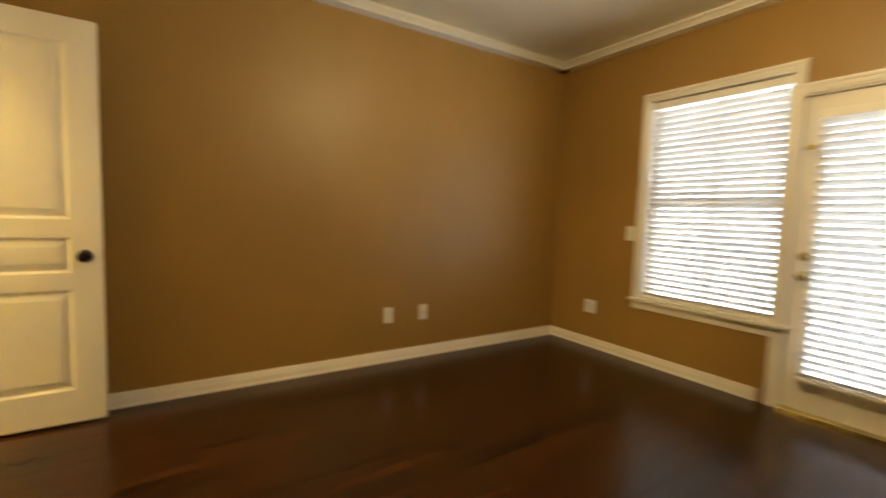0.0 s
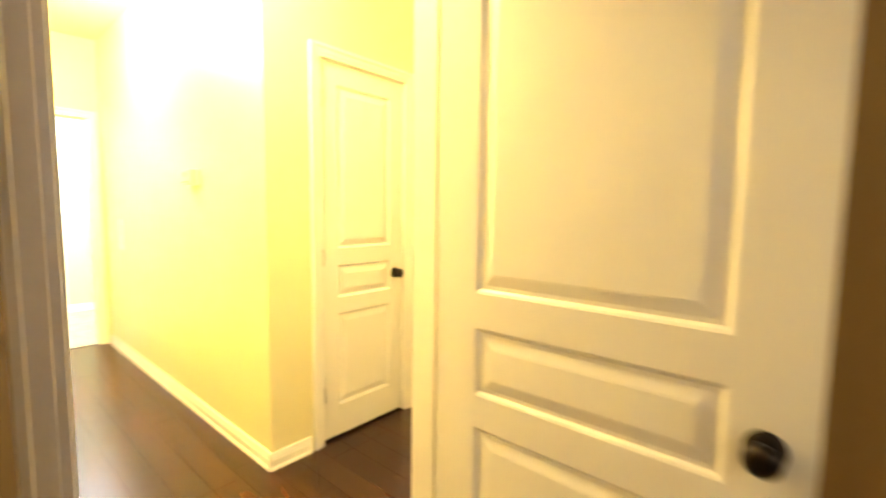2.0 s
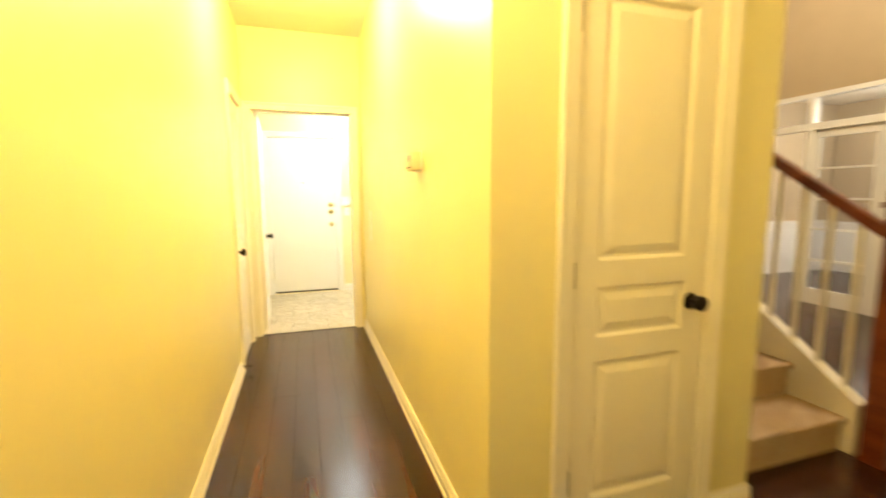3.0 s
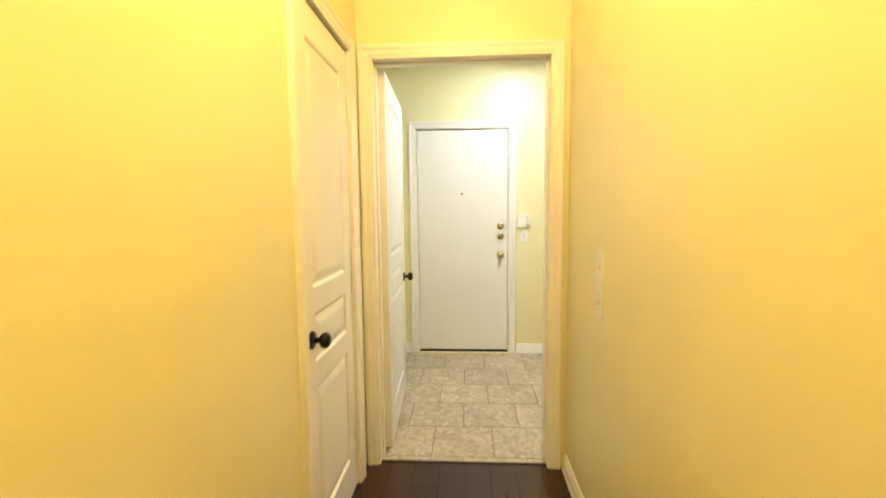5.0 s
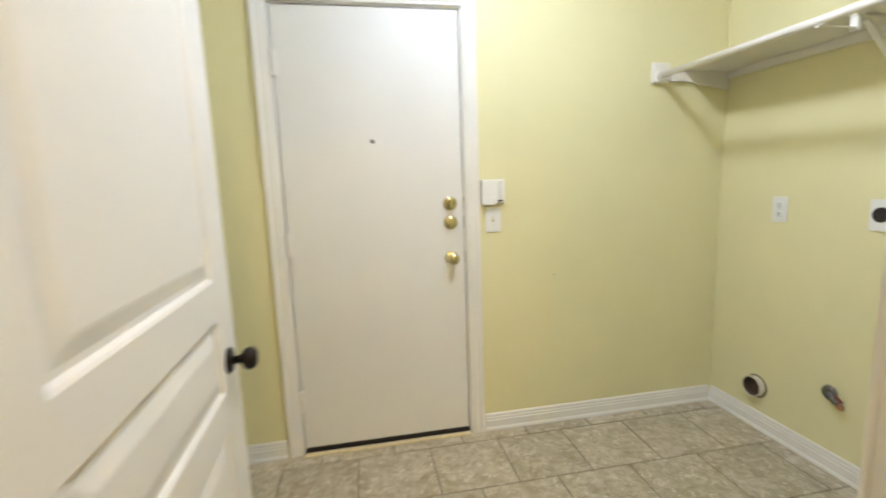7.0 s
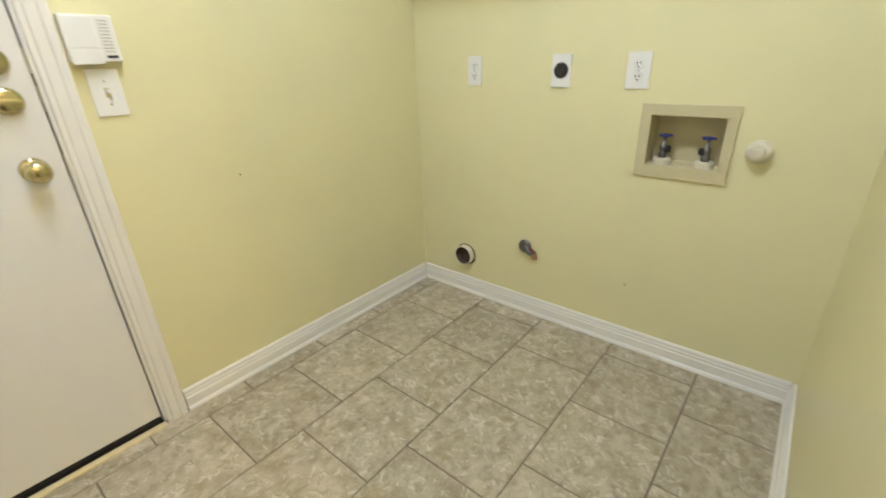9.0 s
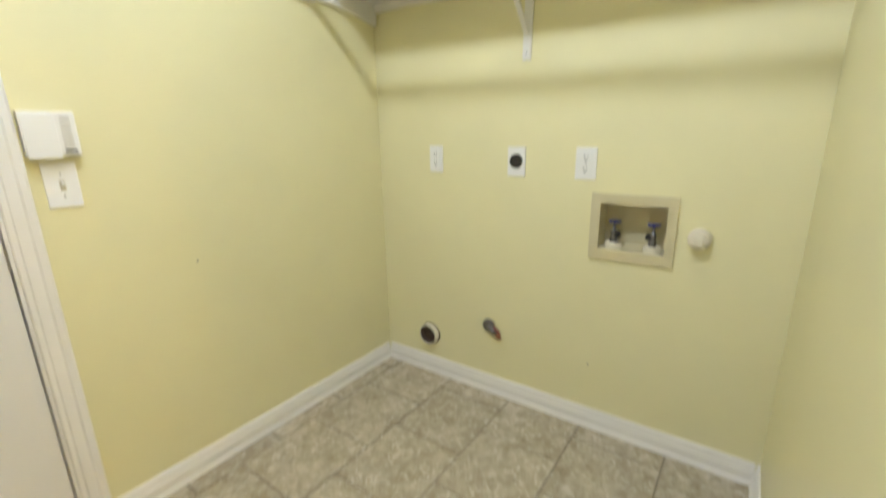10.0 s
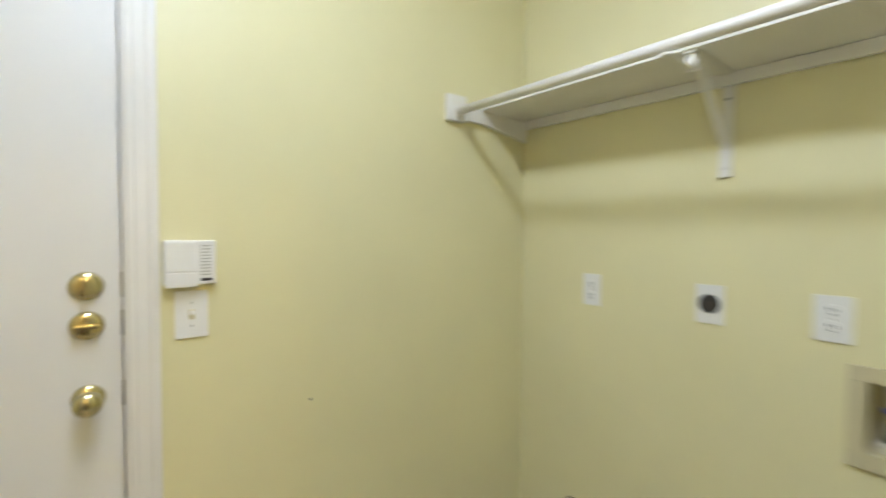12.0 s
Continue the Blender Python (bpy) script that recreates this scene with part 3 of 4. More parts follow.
plate("outlet", (0.985, 1.176, 0.362), E_WALL, 0.075, 0.12, "cream cable jack plate low on the brown wall", "outlet", "bedroom outlets", "jack")
plate("outlet", (0.53, -0.305, 0.366), 180, 0.12, 0.118, "wide cream outlet plate below the window", "outlet", "bedroom outlets")
plate("light_switch", (0.175, -0.305, 1.04), 180, 0.075, 0.118, "cream switch plate beside the window", "switch", kind_of="toggle")
plate("outlet", (-0.085, 5.22, 0.335), W_WALL, 0.073, 0.12, "white outlet plate low on the hall wall", "outlet")


def alarm_keypad(at, turn, w, h, label, shell):
    ob = thing("alarm_keypad", at, label, "keypad", "alarm keypads", turn=turn)
    part("body", boxes(((-w / 2, -0.026, -h / 2 + 0.006), (w / 2, 0, h / 2)), bevel=0.004), shell, ob)
    fl = part("flap", boxes(((-w / 2 + 0.003, -0.030, -h / 2), (w * 0.12, -0.024, -h / 2 + 0.036)), bevel=0.002), shell, ob, "hinged lower cover")
    part("panel", boxes(((-w / 2 + 0.003, -0.029, -h / 2 + 0.039), (w * 0.12, -0.025, h / 2 - 0.004)), bevel=0.002), shell, ob)
    for i in range(10):
        z = h / 2 - 0.014 - i * 0.0082
        part("indicator", boxes(((w * 0.2, -0.0268, z - 0.0011), (w * 0.2 + 0.022, -0.0255, z + 0.0011))), STEEL, ob)
    part("maker_mark", boxes(((w * 0.2, -0.0268, -h / 2 + 0.014), (w * 0.2 + 0.026, -0.0255, -h / 2 + 0.021))), DARK, ob)
    return ob


alarm_keypad((0.953, 10.0, 1.222), 0, 0.116, 0.118, "white plastic alarm keypad above the light switch", PLASTIC)
# Same kind of keypad; the room's dim brownish light is put into its shell colour.
alarm_keypad((-0.217, YD, 1.249), 0, 0.132, 0.138, "plastic alarm keypad on the brown wall, toned for dim light", CAP)
vc = thing("volume_control", (-0.236, YD, 1.112), "square white plate with a round grey dial", "dial")
part("cover", boxes(((-0.068, -0.006, -0.068), (0.068, 0, 0.066)), bevel=0.002), PLASTIC, vc)
dial = part("dial", turned([(0.046, 0), (0.046, 0.009), (0.043, 0.012), (0.032, 0.013), (0.030, 0.011), (0.026, 0.011)], pose(-0.004, -0.006, 0.0, 90), 32), CAP, vc)
part("dial_ring", turned([(0.024, 0), (0.024, 0.003), (0.012, 0.003)], pose(-0.004, -0.0165, 0.0, 90), 28), STEEL, dial)
part("dial_centre", turned([(0.008, 0), (0.006, 0.003)], pose(-0.004, -0.019, 0.0, 90), 16), DARK, dial)
part("mark", boxes(((-0.02, -0.0075, -0.05), (0.004, -0.0055, -0.043))), DARK, vc)

th = thing("thermostat", (0.94, 6.0, 1.45), "boxy cream thermostat cover on the yellow hall wall", "thermostat", turn=E_WALL)
part("base", boxes(((-0.066, -0.010, -0.047), (0.066, 0, 0.047)), bevel=0.003), PLASTIC, th)
part("body", boxes(((-0.062, -0.055, -0.043), (0.062, -0.010, 0.043)), bevel=0.007), CAP, th)
part("display", boxes(((-0.03, -0.0565, 0.0), (0.03, -0.0545, 0.028))), STEEL, th)
part("lower_slot", boxes(((-0.04, -0.0565, -0.032), (0.04, -0.0545, -0.026))), DARK, th)

ds = thing("door_stop", (-0.085, 7.315, 0.045), "small dark door stop on the hall baseboard", "door stop", turn=W_WALL)
part("stem", turned([(0.014, 0.012), (0.014, 0.018), (0.006, 0.021), (0.006, 0.050)], pose(0, 0, 0, 90), 14), BLACK, ds)
part("rubber_tip", turned([(0.009, 0.050), (0.011, 0.053), (0.011, 0.066), (0.007, 0.069)], pose(0, 0, 0, 90), 14), RUBBER, ds)

# ---- laundry hookups on the east wall ----
X = 2.226
wb = thing("washer_box", (X, 8.79, 0.735), "beige recessed washer outlet box with two blue valves", "washer box")
y0, y1, z0, z1 = WBX[0] - 8.79, WBX[1] - 8.79, WBX[2] - 0.735, WBX[3] - 0.735
bm = bmesh.new()
oy0, oy1, oz0, oz1 = -0.146, 0.146, 0.002, 0.252
for d0, d1 in ((-0.010, 0.0),):
    add_box(bm, (d0, oy0, oz0), (d1, oy1, z0 + 0.003), 0.003)
    add_box(bm, (d0, oy0, z1 - 0.003), (d1, oy1, oz1), 0.003)
    add_box(bm, (d0, oy0, z0 + 0.003), (d1, y0 + 0.003, z1 - 0.003))
    add_box(bm, (d0, y1 - 0.003, z0 + 0.003), (d1, oy1, z1 - 0.003))
part("face_frame", bm, ALMOND, wb)
part("recess", boxes(((0.088, y0, z0), (0.092, y1, z1)), ((0.0, y0, z0), (0.088, y0 + 0.003, z1)), ((0.0, y1 - 0.003, z0), (0.088, y1, z1)), ((0.0, y0 + 0.003, z0), (0.088, y1 - 0.003, z0 + 0.003)), ((0.0, y0 + 0.003, z1 - 0.003), (0.088, y1 - 0.003, z1))), ALMOND, wb)
part("drain_plug", boxes(((0.045, -0.035, z0 + 0.003), (0.085, 0.035, z0 + 0.012)), bevel=0.006), ALMOND, wb, "beige drain knockout")
for dy, sgn in ((0.068, -1), (-0.068, 1)):
    zb = z0 + 0.003
    # Darker than the other steel: the recess shade is put into the valve colour.
    v = part("valve", turned([(0.010, 0.02), (0.014, 0.022), (0.014, 0.04), (0.009, 0.044), (0.012, 0.05), (0.012, 0.066), (0.006, 0.07), (0.004, 0.098)], pose(0.038, dy, zb), 14), VALVE, wb, "small metal water valve", True)
    part("collar", turned([(0.030, 0.0), (0.030, 0.018), (0.024, 0.022)], pose(0.04, dy, zb), 20), CAP, v)
    part("outlet_nozzle", turned([(0.011, 0), (0.013, 0.002), (0.013, 0.022), (0.009, 0.024)], pose(0.034, dy, zb + 0.052, -90 if sgn > 0 else 90, 0, -35 * sgn), 14), DARK, v)
    bm = turned([(0.006, 0.094), (0.007, 0.104)], pose(0.038, dy, zb), 10)
    for i in range(5):
        a = 2 * math.pi * i / 5
        p = turned([(0.0075, 0.096), (0.009, 0.099), (0.0075, 0.103)], pose(0.038 + 0.015 * math.cos(a), dy + 0.015 * math.sin(a), zb), 10)
        me = bpy.data.meshes.new("tmp")
        p.to_mesh(me)
        p.free()
        bm.from_mesh(me)
        bpy.data.meshes.remove(me)
    part("handwheel", bm, BLUE, v, "blue five-lobed handwheel")

cp = thing("drain_cap", (X, 8.573, 0.853), "round white plastic cleanout cap beside the washer box", "pipe cap", turn=E_WALL)
part("ring", turned([(0.036, 0), (0.036, 0.014), (0.031, 0.018), (0.031, 0.026), (0.026, 0.029)], pose(0, 0, 0, 90), 28), CAP, cp)
part("wrench_square", boxes(((-0.015, -0.047, -0.015), (0.015, -0.027, 0.015)), bevel=0.003), CAP, cp)

dv = thing("dryer_vent", (X, 9.71, 0.212), "round open dryer vent pipe low in the wall", "vent", turn=E_WALL)
part("wall_hole", turned([(0.058, 0), (0.057, 0.0015), (0.054, 0.002)], pose(0, 0, -0.002, 90), 32), HOLE_SHADE, dv, "dark ragged gap round the pipe")


def tube(r_out, r_in, back, front, m, segs=32):
    """An open-ended pipe along z with a wall of its own."""
    bm = bmesh.new()
    loops = [[bm.verts.new((q * math.cos(2 * math.pi * i / segs), q * math.sin(2 * math.pi * i / segs), z)) for i in range(segs)]
             for q, z in ((r_out, back), (r_out, front - 0.001), (r_out - 0.001, front), (r_in + 0.001, front), (r_in, front - 0.001), (r_in, back))]
    for a, b in zip(loops, loops[1:]):
        for i in range(segs):
            bm.faces.new((a[i], a[(i + 1) % segs], b[(i + 1) % segs], b[i]))
    bm.transform(m)
    return bm


OUT = pose(0, 0, 0, 90)
part("pipe", tube(0.0505, 0.047, 0.0, 0.034, OUT), CAP, dv, "pale stub of duct pipe", True)
part("pipe_lining", tube(0.0465, 0.0455, 0.0, 0.031, OUT), HOLE_SHADE, dv, "dark lining standing for the shade inside the pipe", True)
# A dark disc closes the pipe in place of its shaded depth.
part("pipe_back", turned([(0.0455, 0.002), (0.0455, 0.003)], OUT, 32), HOLE_SHADE, dv)

gv = thing("gas_valve", (X, 9.369, 0.338), "small brass gas valve with a red lever", "valve", turn=E_WALL)
part("escutcheon", turned([(0.033, 0), (0.032, 0.005), (0.022, 0.011), (0.016, 0.013)], OUT, 24), VALVE, gv, "", True)
DOWN = look((0, -0.010, 0), (-0.075, 0.010, 0.036)) @ Matrix.Scale(0.85, 4)
part("body", turned([(0.015, 0.0), (0.018, 0.006), (0.018, 0.026), (0.013, 0.030), (0.017, 0.036), (0.017, 0.056), (0.011, 0.060), (0.010, 0.078)], DOWN, 14), VALVE, gv, "", True)
part("flare_nut", turned([(0.0145, 0.072), (0.0145, 0.090), (0.010, 0.094), (0.008, 0.100)], DOWN, 6), COPPER, gv)
bm = boxes(((-0.006, 0.016, 0.040), (0.006, 0.024, 0.052)), ((-0.007, 0.022, 0.034), (0.007, 0.027, 0.082)), bevel=0.002)
bm.transform(DOWN)
part("lever", bm, REDLEVER, gv, "red lever")

for at, turn in (((1.273, 10.0, 0.794), 0), ((2.226, 8.907, 0.281), E_WALL)):
    nh = thing("nail_head", at, "tiny grey nail head set in the yellow wall", "nail", "nails in the laundry wall", turn=turn)
    part("head", turned([(0.0035, 0), (0.003, 0.0015), (0.001, 0.002)], pose(0, 0, 0, 90), 10), VALVE, nh)

# ---- shelf over the washer ----
SZ = 1.772
sh = thing("wall_shelf", (X, 8.30, SZ), "white painted shelf with hanging rod over the hookups", "shelf")
L = 1.70
sh.matrix_basis = pose(X, 8.30, SZ - 0.033, 1.1)
RX = 1.835 - X
part("board", boxes(((-0.272, 0.002, 0.014), (-0.002, L - 0.002, 0.033)), bevel=0.002), WHITE, sh)
part("back_cleat", boxes(((-0.02, 0.022, -0.022), (-0.002, L - 0.022, 0.013)), bevel=0.002), WHITE, sh)
for yy, d in ((0.0, 1), (L, -1)):
    ya, y_in = yy + d * 0.002, yy + d * 0.020
    bm = bmesh.new()
    out = [(-0.002, 0.013), (-0.34, 0.013), (-0.34, -0.035), (-0.25, -0.035), (-0.002, -0.075)]
    pa, pb = [[bm.verts.new((x, y, z)) for x, z in out] for y in (ya, y_in)]
    bm.faces.new(pa)
    bm.faces.new(pb[::-1])
    for i in range(5):
        bm.faces.new((pa[i], pb[i], pb[(i + 1) % 5], pa[(i + 1) % 5]))
    part("end_cleat", bm, WHITE, sh, "white tapered side cleat")
    b = part("end_block", boxes(((RX - 0.045, min(yy, y_in), -0.045), (RX + 0.043, max(yy, y_in), 0.052)), bevel=0.003), WHITE, sh, "white block at the wall")
    part("rod_socket", turned([(0.024, 0), (0.024, 0.012), (0.018, 0.012)], pose(RX, y_in, -0.010, -90 * d), 20), WHITE, b)
part("rod", turned([(0.015, 0.020), (0.015, L - 0.020)], pose(RX, 0, -0.010, -90), 18), WHITE, sh, "white wooden hanging rod before the shelf", True)
yb = 9.212 - 8.30
bk = part("bracket", boxes(((-0.010, yb - 0.017, -0.285), (-0.002, yb + 0.017, -0.023)), ((-0.268, yb - 0.012, 0.006), (-0.022, yb + 0.012, 0.013)), bevel=0.002), WHITE, sh, "white metal shelf bracket")
bm = boxes(((-0.004, -0.010, 0), (0.004, 0.010, 0.285)), bevel=0.002)
bm.transform(pose(-0.010, yb, -0.20, 0, -46, 0))
part("brace", bm, WHITE, bk)
part("rod_hook", boxes(((-0.262, yb - 0.012, -0.040), (-0.246, yb + 0.012, 0.006)), ((RX - 0.015, yb - 0.010, -0.034), (-0.246, yb + 0.010, -0.028)), bevel=0.003), WHITE, bk)
part("screw", turned([(0.004, 0), (0.003, 0.002)], pose(-0.010, yb, -0.26, 0, -90), 8), STEEL, bk)
part("screw", turned([(0.005, 0), (0.004, 0.002)], pose(-0.010, yb, -0.06, 0, -90), 8), DARK, bk)

# ---- lamps ----
fl = thing("ceiling_light", (0.905, 9.10, H), "lit white fluorescent fixture on the laundry ceiling", "ceiling light")
part("housing", boxes(((-0.12, -0.6, -0.06), (0.12, 0.6, 0.0)), bevel=0.006), WHITE, fl)
part("diffuser", boxes(((-0.11, -0.58, -0.132), (0.11, 0.58, -0.06)), bevel=0.012), DIFFUSER, fl, "glowing ribbed plastic diffuser")
for yy in (-0.59, 0.59):
    part("end_cap", boxes(((-0.118, yy - 0.008, -0.136), (0.118, yy + 0.008, -0.061)), bevel=0.004), WHITE, fl)


def dome_light(at, label, mat, r=0.15, drop=0.0):
    ob = thing("ceiling_light", at, label, "ceiling light")
    part("canopy", turned([(r * 0.95, 0), (r, -0.012), (r * 0.97, -0.025)], None, 32), BRASS, ob, "", True)
    if drop:
        part("stem", turned([(0.012, -drop - 0.02), (0.012, -0.02)], None, 12), BRASS, ob)
    part("glass_bowl", turned([(r * 0.94, -0.024 - drop), (r * 0.9, -0.05 - drop), (r * 0.7, -0.08 - drop), (r * 0.35, -0.098 - drop), (0.008, -0.102 - drop)], None, 32), mat, ob, "lit frosted glass", True)
    return ob


dome_light((0.43, 6.7, H), "lit frosted dome light on the hall ceiling", WARMGLASS, 0.14)
dome_light((0.5, 4.85, H), "lit frosted dome light on the entry ceiling", WARMGLASS, 0.14)
dome_light((-1.17, 1.37, BH), "lit frosted dome light hanging from the bedroom ceiling", WARMGLASS, 0.13, 0.12)
# Assumed fixture for the foyer fill; it stays out of view.
dome_light((4.2, 6.4, 5.4), "added frosted dome light, unseen, on the foyer ceiling", WARMGLASS, 0.2)
dome_light((7.5, 7.3, H), "lit white glass light on the dining room ceiling", COOLGLASS, 0.2, 0.15)


# ---- window and patio door of the bedroom ----
def blind(at, width, height, pitch, label, tilt=42):
    ob = thing("window_blind", at, label, "blind", "bedroom blinds")
    part("headrail", boxes(((0, -0.03, height - 0.05), (width, 0.022, height)), bevel=0.003), BLIND, ob)
    part("bottom_rail", boxes(((0.003, -0.024, 0), (width - 0.003, 0.024, 0.018)), bevel=0.004), BLIND, ob)
    bm = bmesh.new()
    prof = [(-0.024, -0.003), (-0.012, 0.0005), (0, 0.0015), (0.012, 0.0005), (0.024, -0.003)]
    ends = []
    for x in (0.004, width - 0.004):
        ends.append(([bm.verts.new((x, y, z + 0.0014)) for y, z in prof], [bm.verts.new((x, y, z - 0.0014)) for y, z in prof]))
    for k in (0, 1):
        for i in range(4):
            bm.faces.new((ends[0][k][i], ends[0][k][i + 1], ends[1][k][i + 1], ends[1][k][i]))
    for i in (0, 4):
        bm.faces.new((ends[0][0][i], ends[1][0][i], ends[1][1][i], ends[0][1][i]))
    for e in ends:
        bm.faces.new(e[0] + e[1][::-1])
    first = part("slat", bm, BLIND, ob)
    n = int((height - 0.088) / pitch) + 1
    for i in range(n):
        o = first if i == 0 else new("slat", first.data)
        o.parent = ob
        o.matrix_basis = pose(0, 0, 0.038 + i * pitch, tilt)
    for x in (width * 0.15, width * 0.85):
        part("cord", turned([(0.0012, 0.01), (0.0012, height - 0.04)], pose(x, 0.027, 0), 6), BLIND, ob)
    return ob


win = thing("window_1", (-0.86, -0.305, 0.51), "white framed bedroom window with divided panes behind blinds", "window", kind="structure")
WW, WH = 0.92, 1.56
part("window_frame", boxes(((0, -0.13, 0), (0.045, -0.07, WH)), ((WW - 0.045, -0.13, 0), (WW, -0.07, WH)), ((0.045, -0.13, 0), (WW - 0.045, -0.07, 0.045)), ((0.045, -0.13, WH - 0.045), (WW - 0.045, -0.07, WH)), ((0.045, -0.125, 0.74), (WW - 0.045, -0.075, 0.79)), bevel=0.002), WHITE, win)
part("muntin", boxes(((WW / 2 - 0.012, -0.115, 0.045), (WW / 2 + 0.012, -0.085, 0.74))), WHITE, win)
part("muntin", boxes(((WW / 2 - 0.012, -0.115, 0.79), (WW / 2 + 0.012, -0.085, WH - 0.045))), WHITE, win)
for zc in (0.40, 1.16):
    part("muntin", boxes(((0.045, -0.113, zc - 0.012), (WW / 2 - 0.012, -0.087, zc + 0.012)), ((WW / 2 + 0.012, -0.113, zc - 0.012), (WW - 0.045, -0.087, zc + 0.012))), WHITE, win)
for za, zb2 in ((0.045, 0.74), (0.79, WH - 0.045)):
    pn = part("pane", boxes(((0.045, -0.102, za), (WW - 0.045, -0.098, zb2))), GLASS, win)
    pn.visible_shadow = False
part("window_lining", boxes(((0, -0.07, 0), (0.004, -0.001, WH)), ((WW - 0.004, -0.07, 0), (WW, -0.001, WH)), ((0.004, -0.07, WH - 0.004), (WW - 0.004, -0.001, WH))), WHITE, win)
part("window_sill", boxes(((-0.075, -0.07, -0.006), (WW + 0.075, 0.045, 0.014)), bevel=0.004), WHITE, win)
part("apron", boxes(((-0.06, 0.0, -0.072), (WW + 0.06, 0.014, -0.006)), bevel=0.003), WHITE, win)
bm = sweep(CASING, lambda u, d: [Vector(p) for p in ((0.004 - u, d, 0.014), (0.004 - u, d, WH - 0.004 + u), (WW - 0.004 + u, d, WH - 0.004 + u), (WW - 0.004 + u, d, 0.014))])
part("casing", bm, WHITE, win)
blind((-0.852, -0.335, 0.526), 0.904, 1.53, 0.044, "white horizontal slat blind lowered over the window")

pd = thing("door_6", (-1.86, -0.305, 0.0), "white patio door with full glass behind blinds", "door", kind="structure")
PW, PH = 0.94, 1.91
part("leaf", boxes(((0.0, -0.075, 0.02), (0.105, -0.03, PH)), ((PW - 0.105, -0.075, 0.02), (PW, -0.03, PH)), ((0.105, -0.075, 0.02), (PW - 0.105, -0.03, 0.2)), ((0.105, -0.075, PH - 0.11), (PW - 0.105, -0.03, PH)), bevel=0.002), DOORW, pd)
pn = part("pane", boxes(((0.105, -0.055, 0.2), (PW - 0.105, -0.050, PH - 0.11))), GLASS, pd)
pn.visible_shadow = False
part("glazing_bead", boxes(((0.09, -0.03, 0.185), (0.112, -0.018, PH - 0.095)), ((PW - 0.112, -0.03, 0.185), (PW - 0.09, -0.018, PH - 0.095)), ((0.112, -0.03, 0.185), (PW - 0.112, -0.018, 0.207)), ((0.112, -0.03, PH - 0.117), (PW - 0.112, -0.018, PH - 0.095)), bevel=0.003), DOORW, pd)
part("threshold", boxes(((-0.01, -0.13, 0), (PW + 0.01, 0.03, 0.02)), bevel=0.004), BRASS, pd, "tarnished brass threshold")
for z, nm in ((0.96, "deadbolt"), (0.84, "knob")):
    part(nm, turned([(0.03, 0), (0.03, 0.006), (0.012, 0.012), (0.024, 0.03), (0.02, 0.05)] if nm == "knob" else [(0.03, 0), (0.028, 0.012), (0.015, 0.016)], pose(PW - 0.052, -0.03, z, -90), 20), BRASS, pd, "tarnished brass", True)
part("slide_bolt", boxes(((PW - 0.075, -0.03, 1.60), (PW - 0.01, -0.016, 1.625)), bevel=0.003), BRASS, pd)
part("frame", boxes(((-0.02, -0.13, 0), (-0.002, 0.0, 1.93)), ((PW + 0.002, -0.13, 0), (PW + 0.02, 0.0, 1.93)), ((-0.002, -0.13, 1.914), (PW + 0.002, 0.0, 1.93))), WHITE, pd)
bm = sweep(CASING, lambda u, d: [Vector(p) for p in ((-0.012 - u, d, 0), (-0.012 - u, d, 1.922 + u), (PW + 0.012 + u * 0.9, d, 1.922 + u), (PW + 0.012 + u * 0.9, d, 0))])
part("casing", bm, WHITE, pd)
blind((-1.755, -0.298, 0.215), 0.75, 1.60, 0.044, "white horizontal slat blind mounted on the patio door")

# ---- outside ----
tagged(part("ground", boxes(((-600, -600, -0.35), (600, 600, -0.25))), CONCRETE), "pale dry ground and patio outside", "ground", kind="structure")
fn = thing("patio_fence", (-6, -5.2, -0.25), "grey weathered board fence beyond the patio", "fence")
bm = boxes(((0, 0, 0), (0.138, 0.02, 1.75)))
board = part("board", bm, FENCE, fn)
for i in range(84):
    o = board if i == 0 else new("board", board.data)
    o.parent = fn
    o.matrix_basis = pose(i * 0.144, 0.004 * (i % 3), 0.02 * math.sin(i * 1.7))
part("rail", boxes(((0, -0.05, 0.4), (12.1, -0.004, 0.48))), FENCE, fn)
part("rail", boxes(((0, -0.05, 1.35), (12.1, -0.004, 1.43))), FENCE, fn)

# ---- foyer: stairs, balustrade, glazed screen ----
RISE, GO, ST0 = 0.182, 0.262, 5.30
SXA, SXB = 2.112, 2.93
st = thing("staircase", (SXA, ST0, 0), "carpeted beige staircase going up between wall and balustrade", "stairs", kind="structure")
for i in range(11):
    bm = bmesh.new()
    y, z = i * GO, (i + 1) * RISE
    add_box(bm, (0, y, i * RISE), (SXB - SXA, y + GO + 0.002, z - 0.03))
    add_box(bm, (0, y - 0.028, z - 0.03), (SXB - SXA, y + GO, z), 0.012)
    part("step", bm, CARPET, st)
bm = bmesh.new()
a = [bm.verts.new((SXB - SXA, *p)) for p in ((-0.06, 0), (-0.06, 0.26), (2.88, 0.26 + 2.94 * RISE / GO), (2.88, 0))]
b = [bm.verts.new((SXB - SXA + 0.075, *p)) for p in ((-0.06, 0), (-0.06, 0.26), (2.88, 0.26 + 2.94 * RISE / GO), (2.88, 0))]
bm.faces.new(a)
bm.faces.new(b[::-1])
for i in range(4):
    bm.faces.new((a[i], b[i], b[(i + 1) % 4], a[(i + 1) % 4]))
part("stringer", bm, WHITE, st, "white painted closed stringer")
bl = thing("stair_balustrade", (SXB + 0.038, ST0, 0), "cherry handrail on white balusters with a dark newel", "railing")
SL = RISE / GO
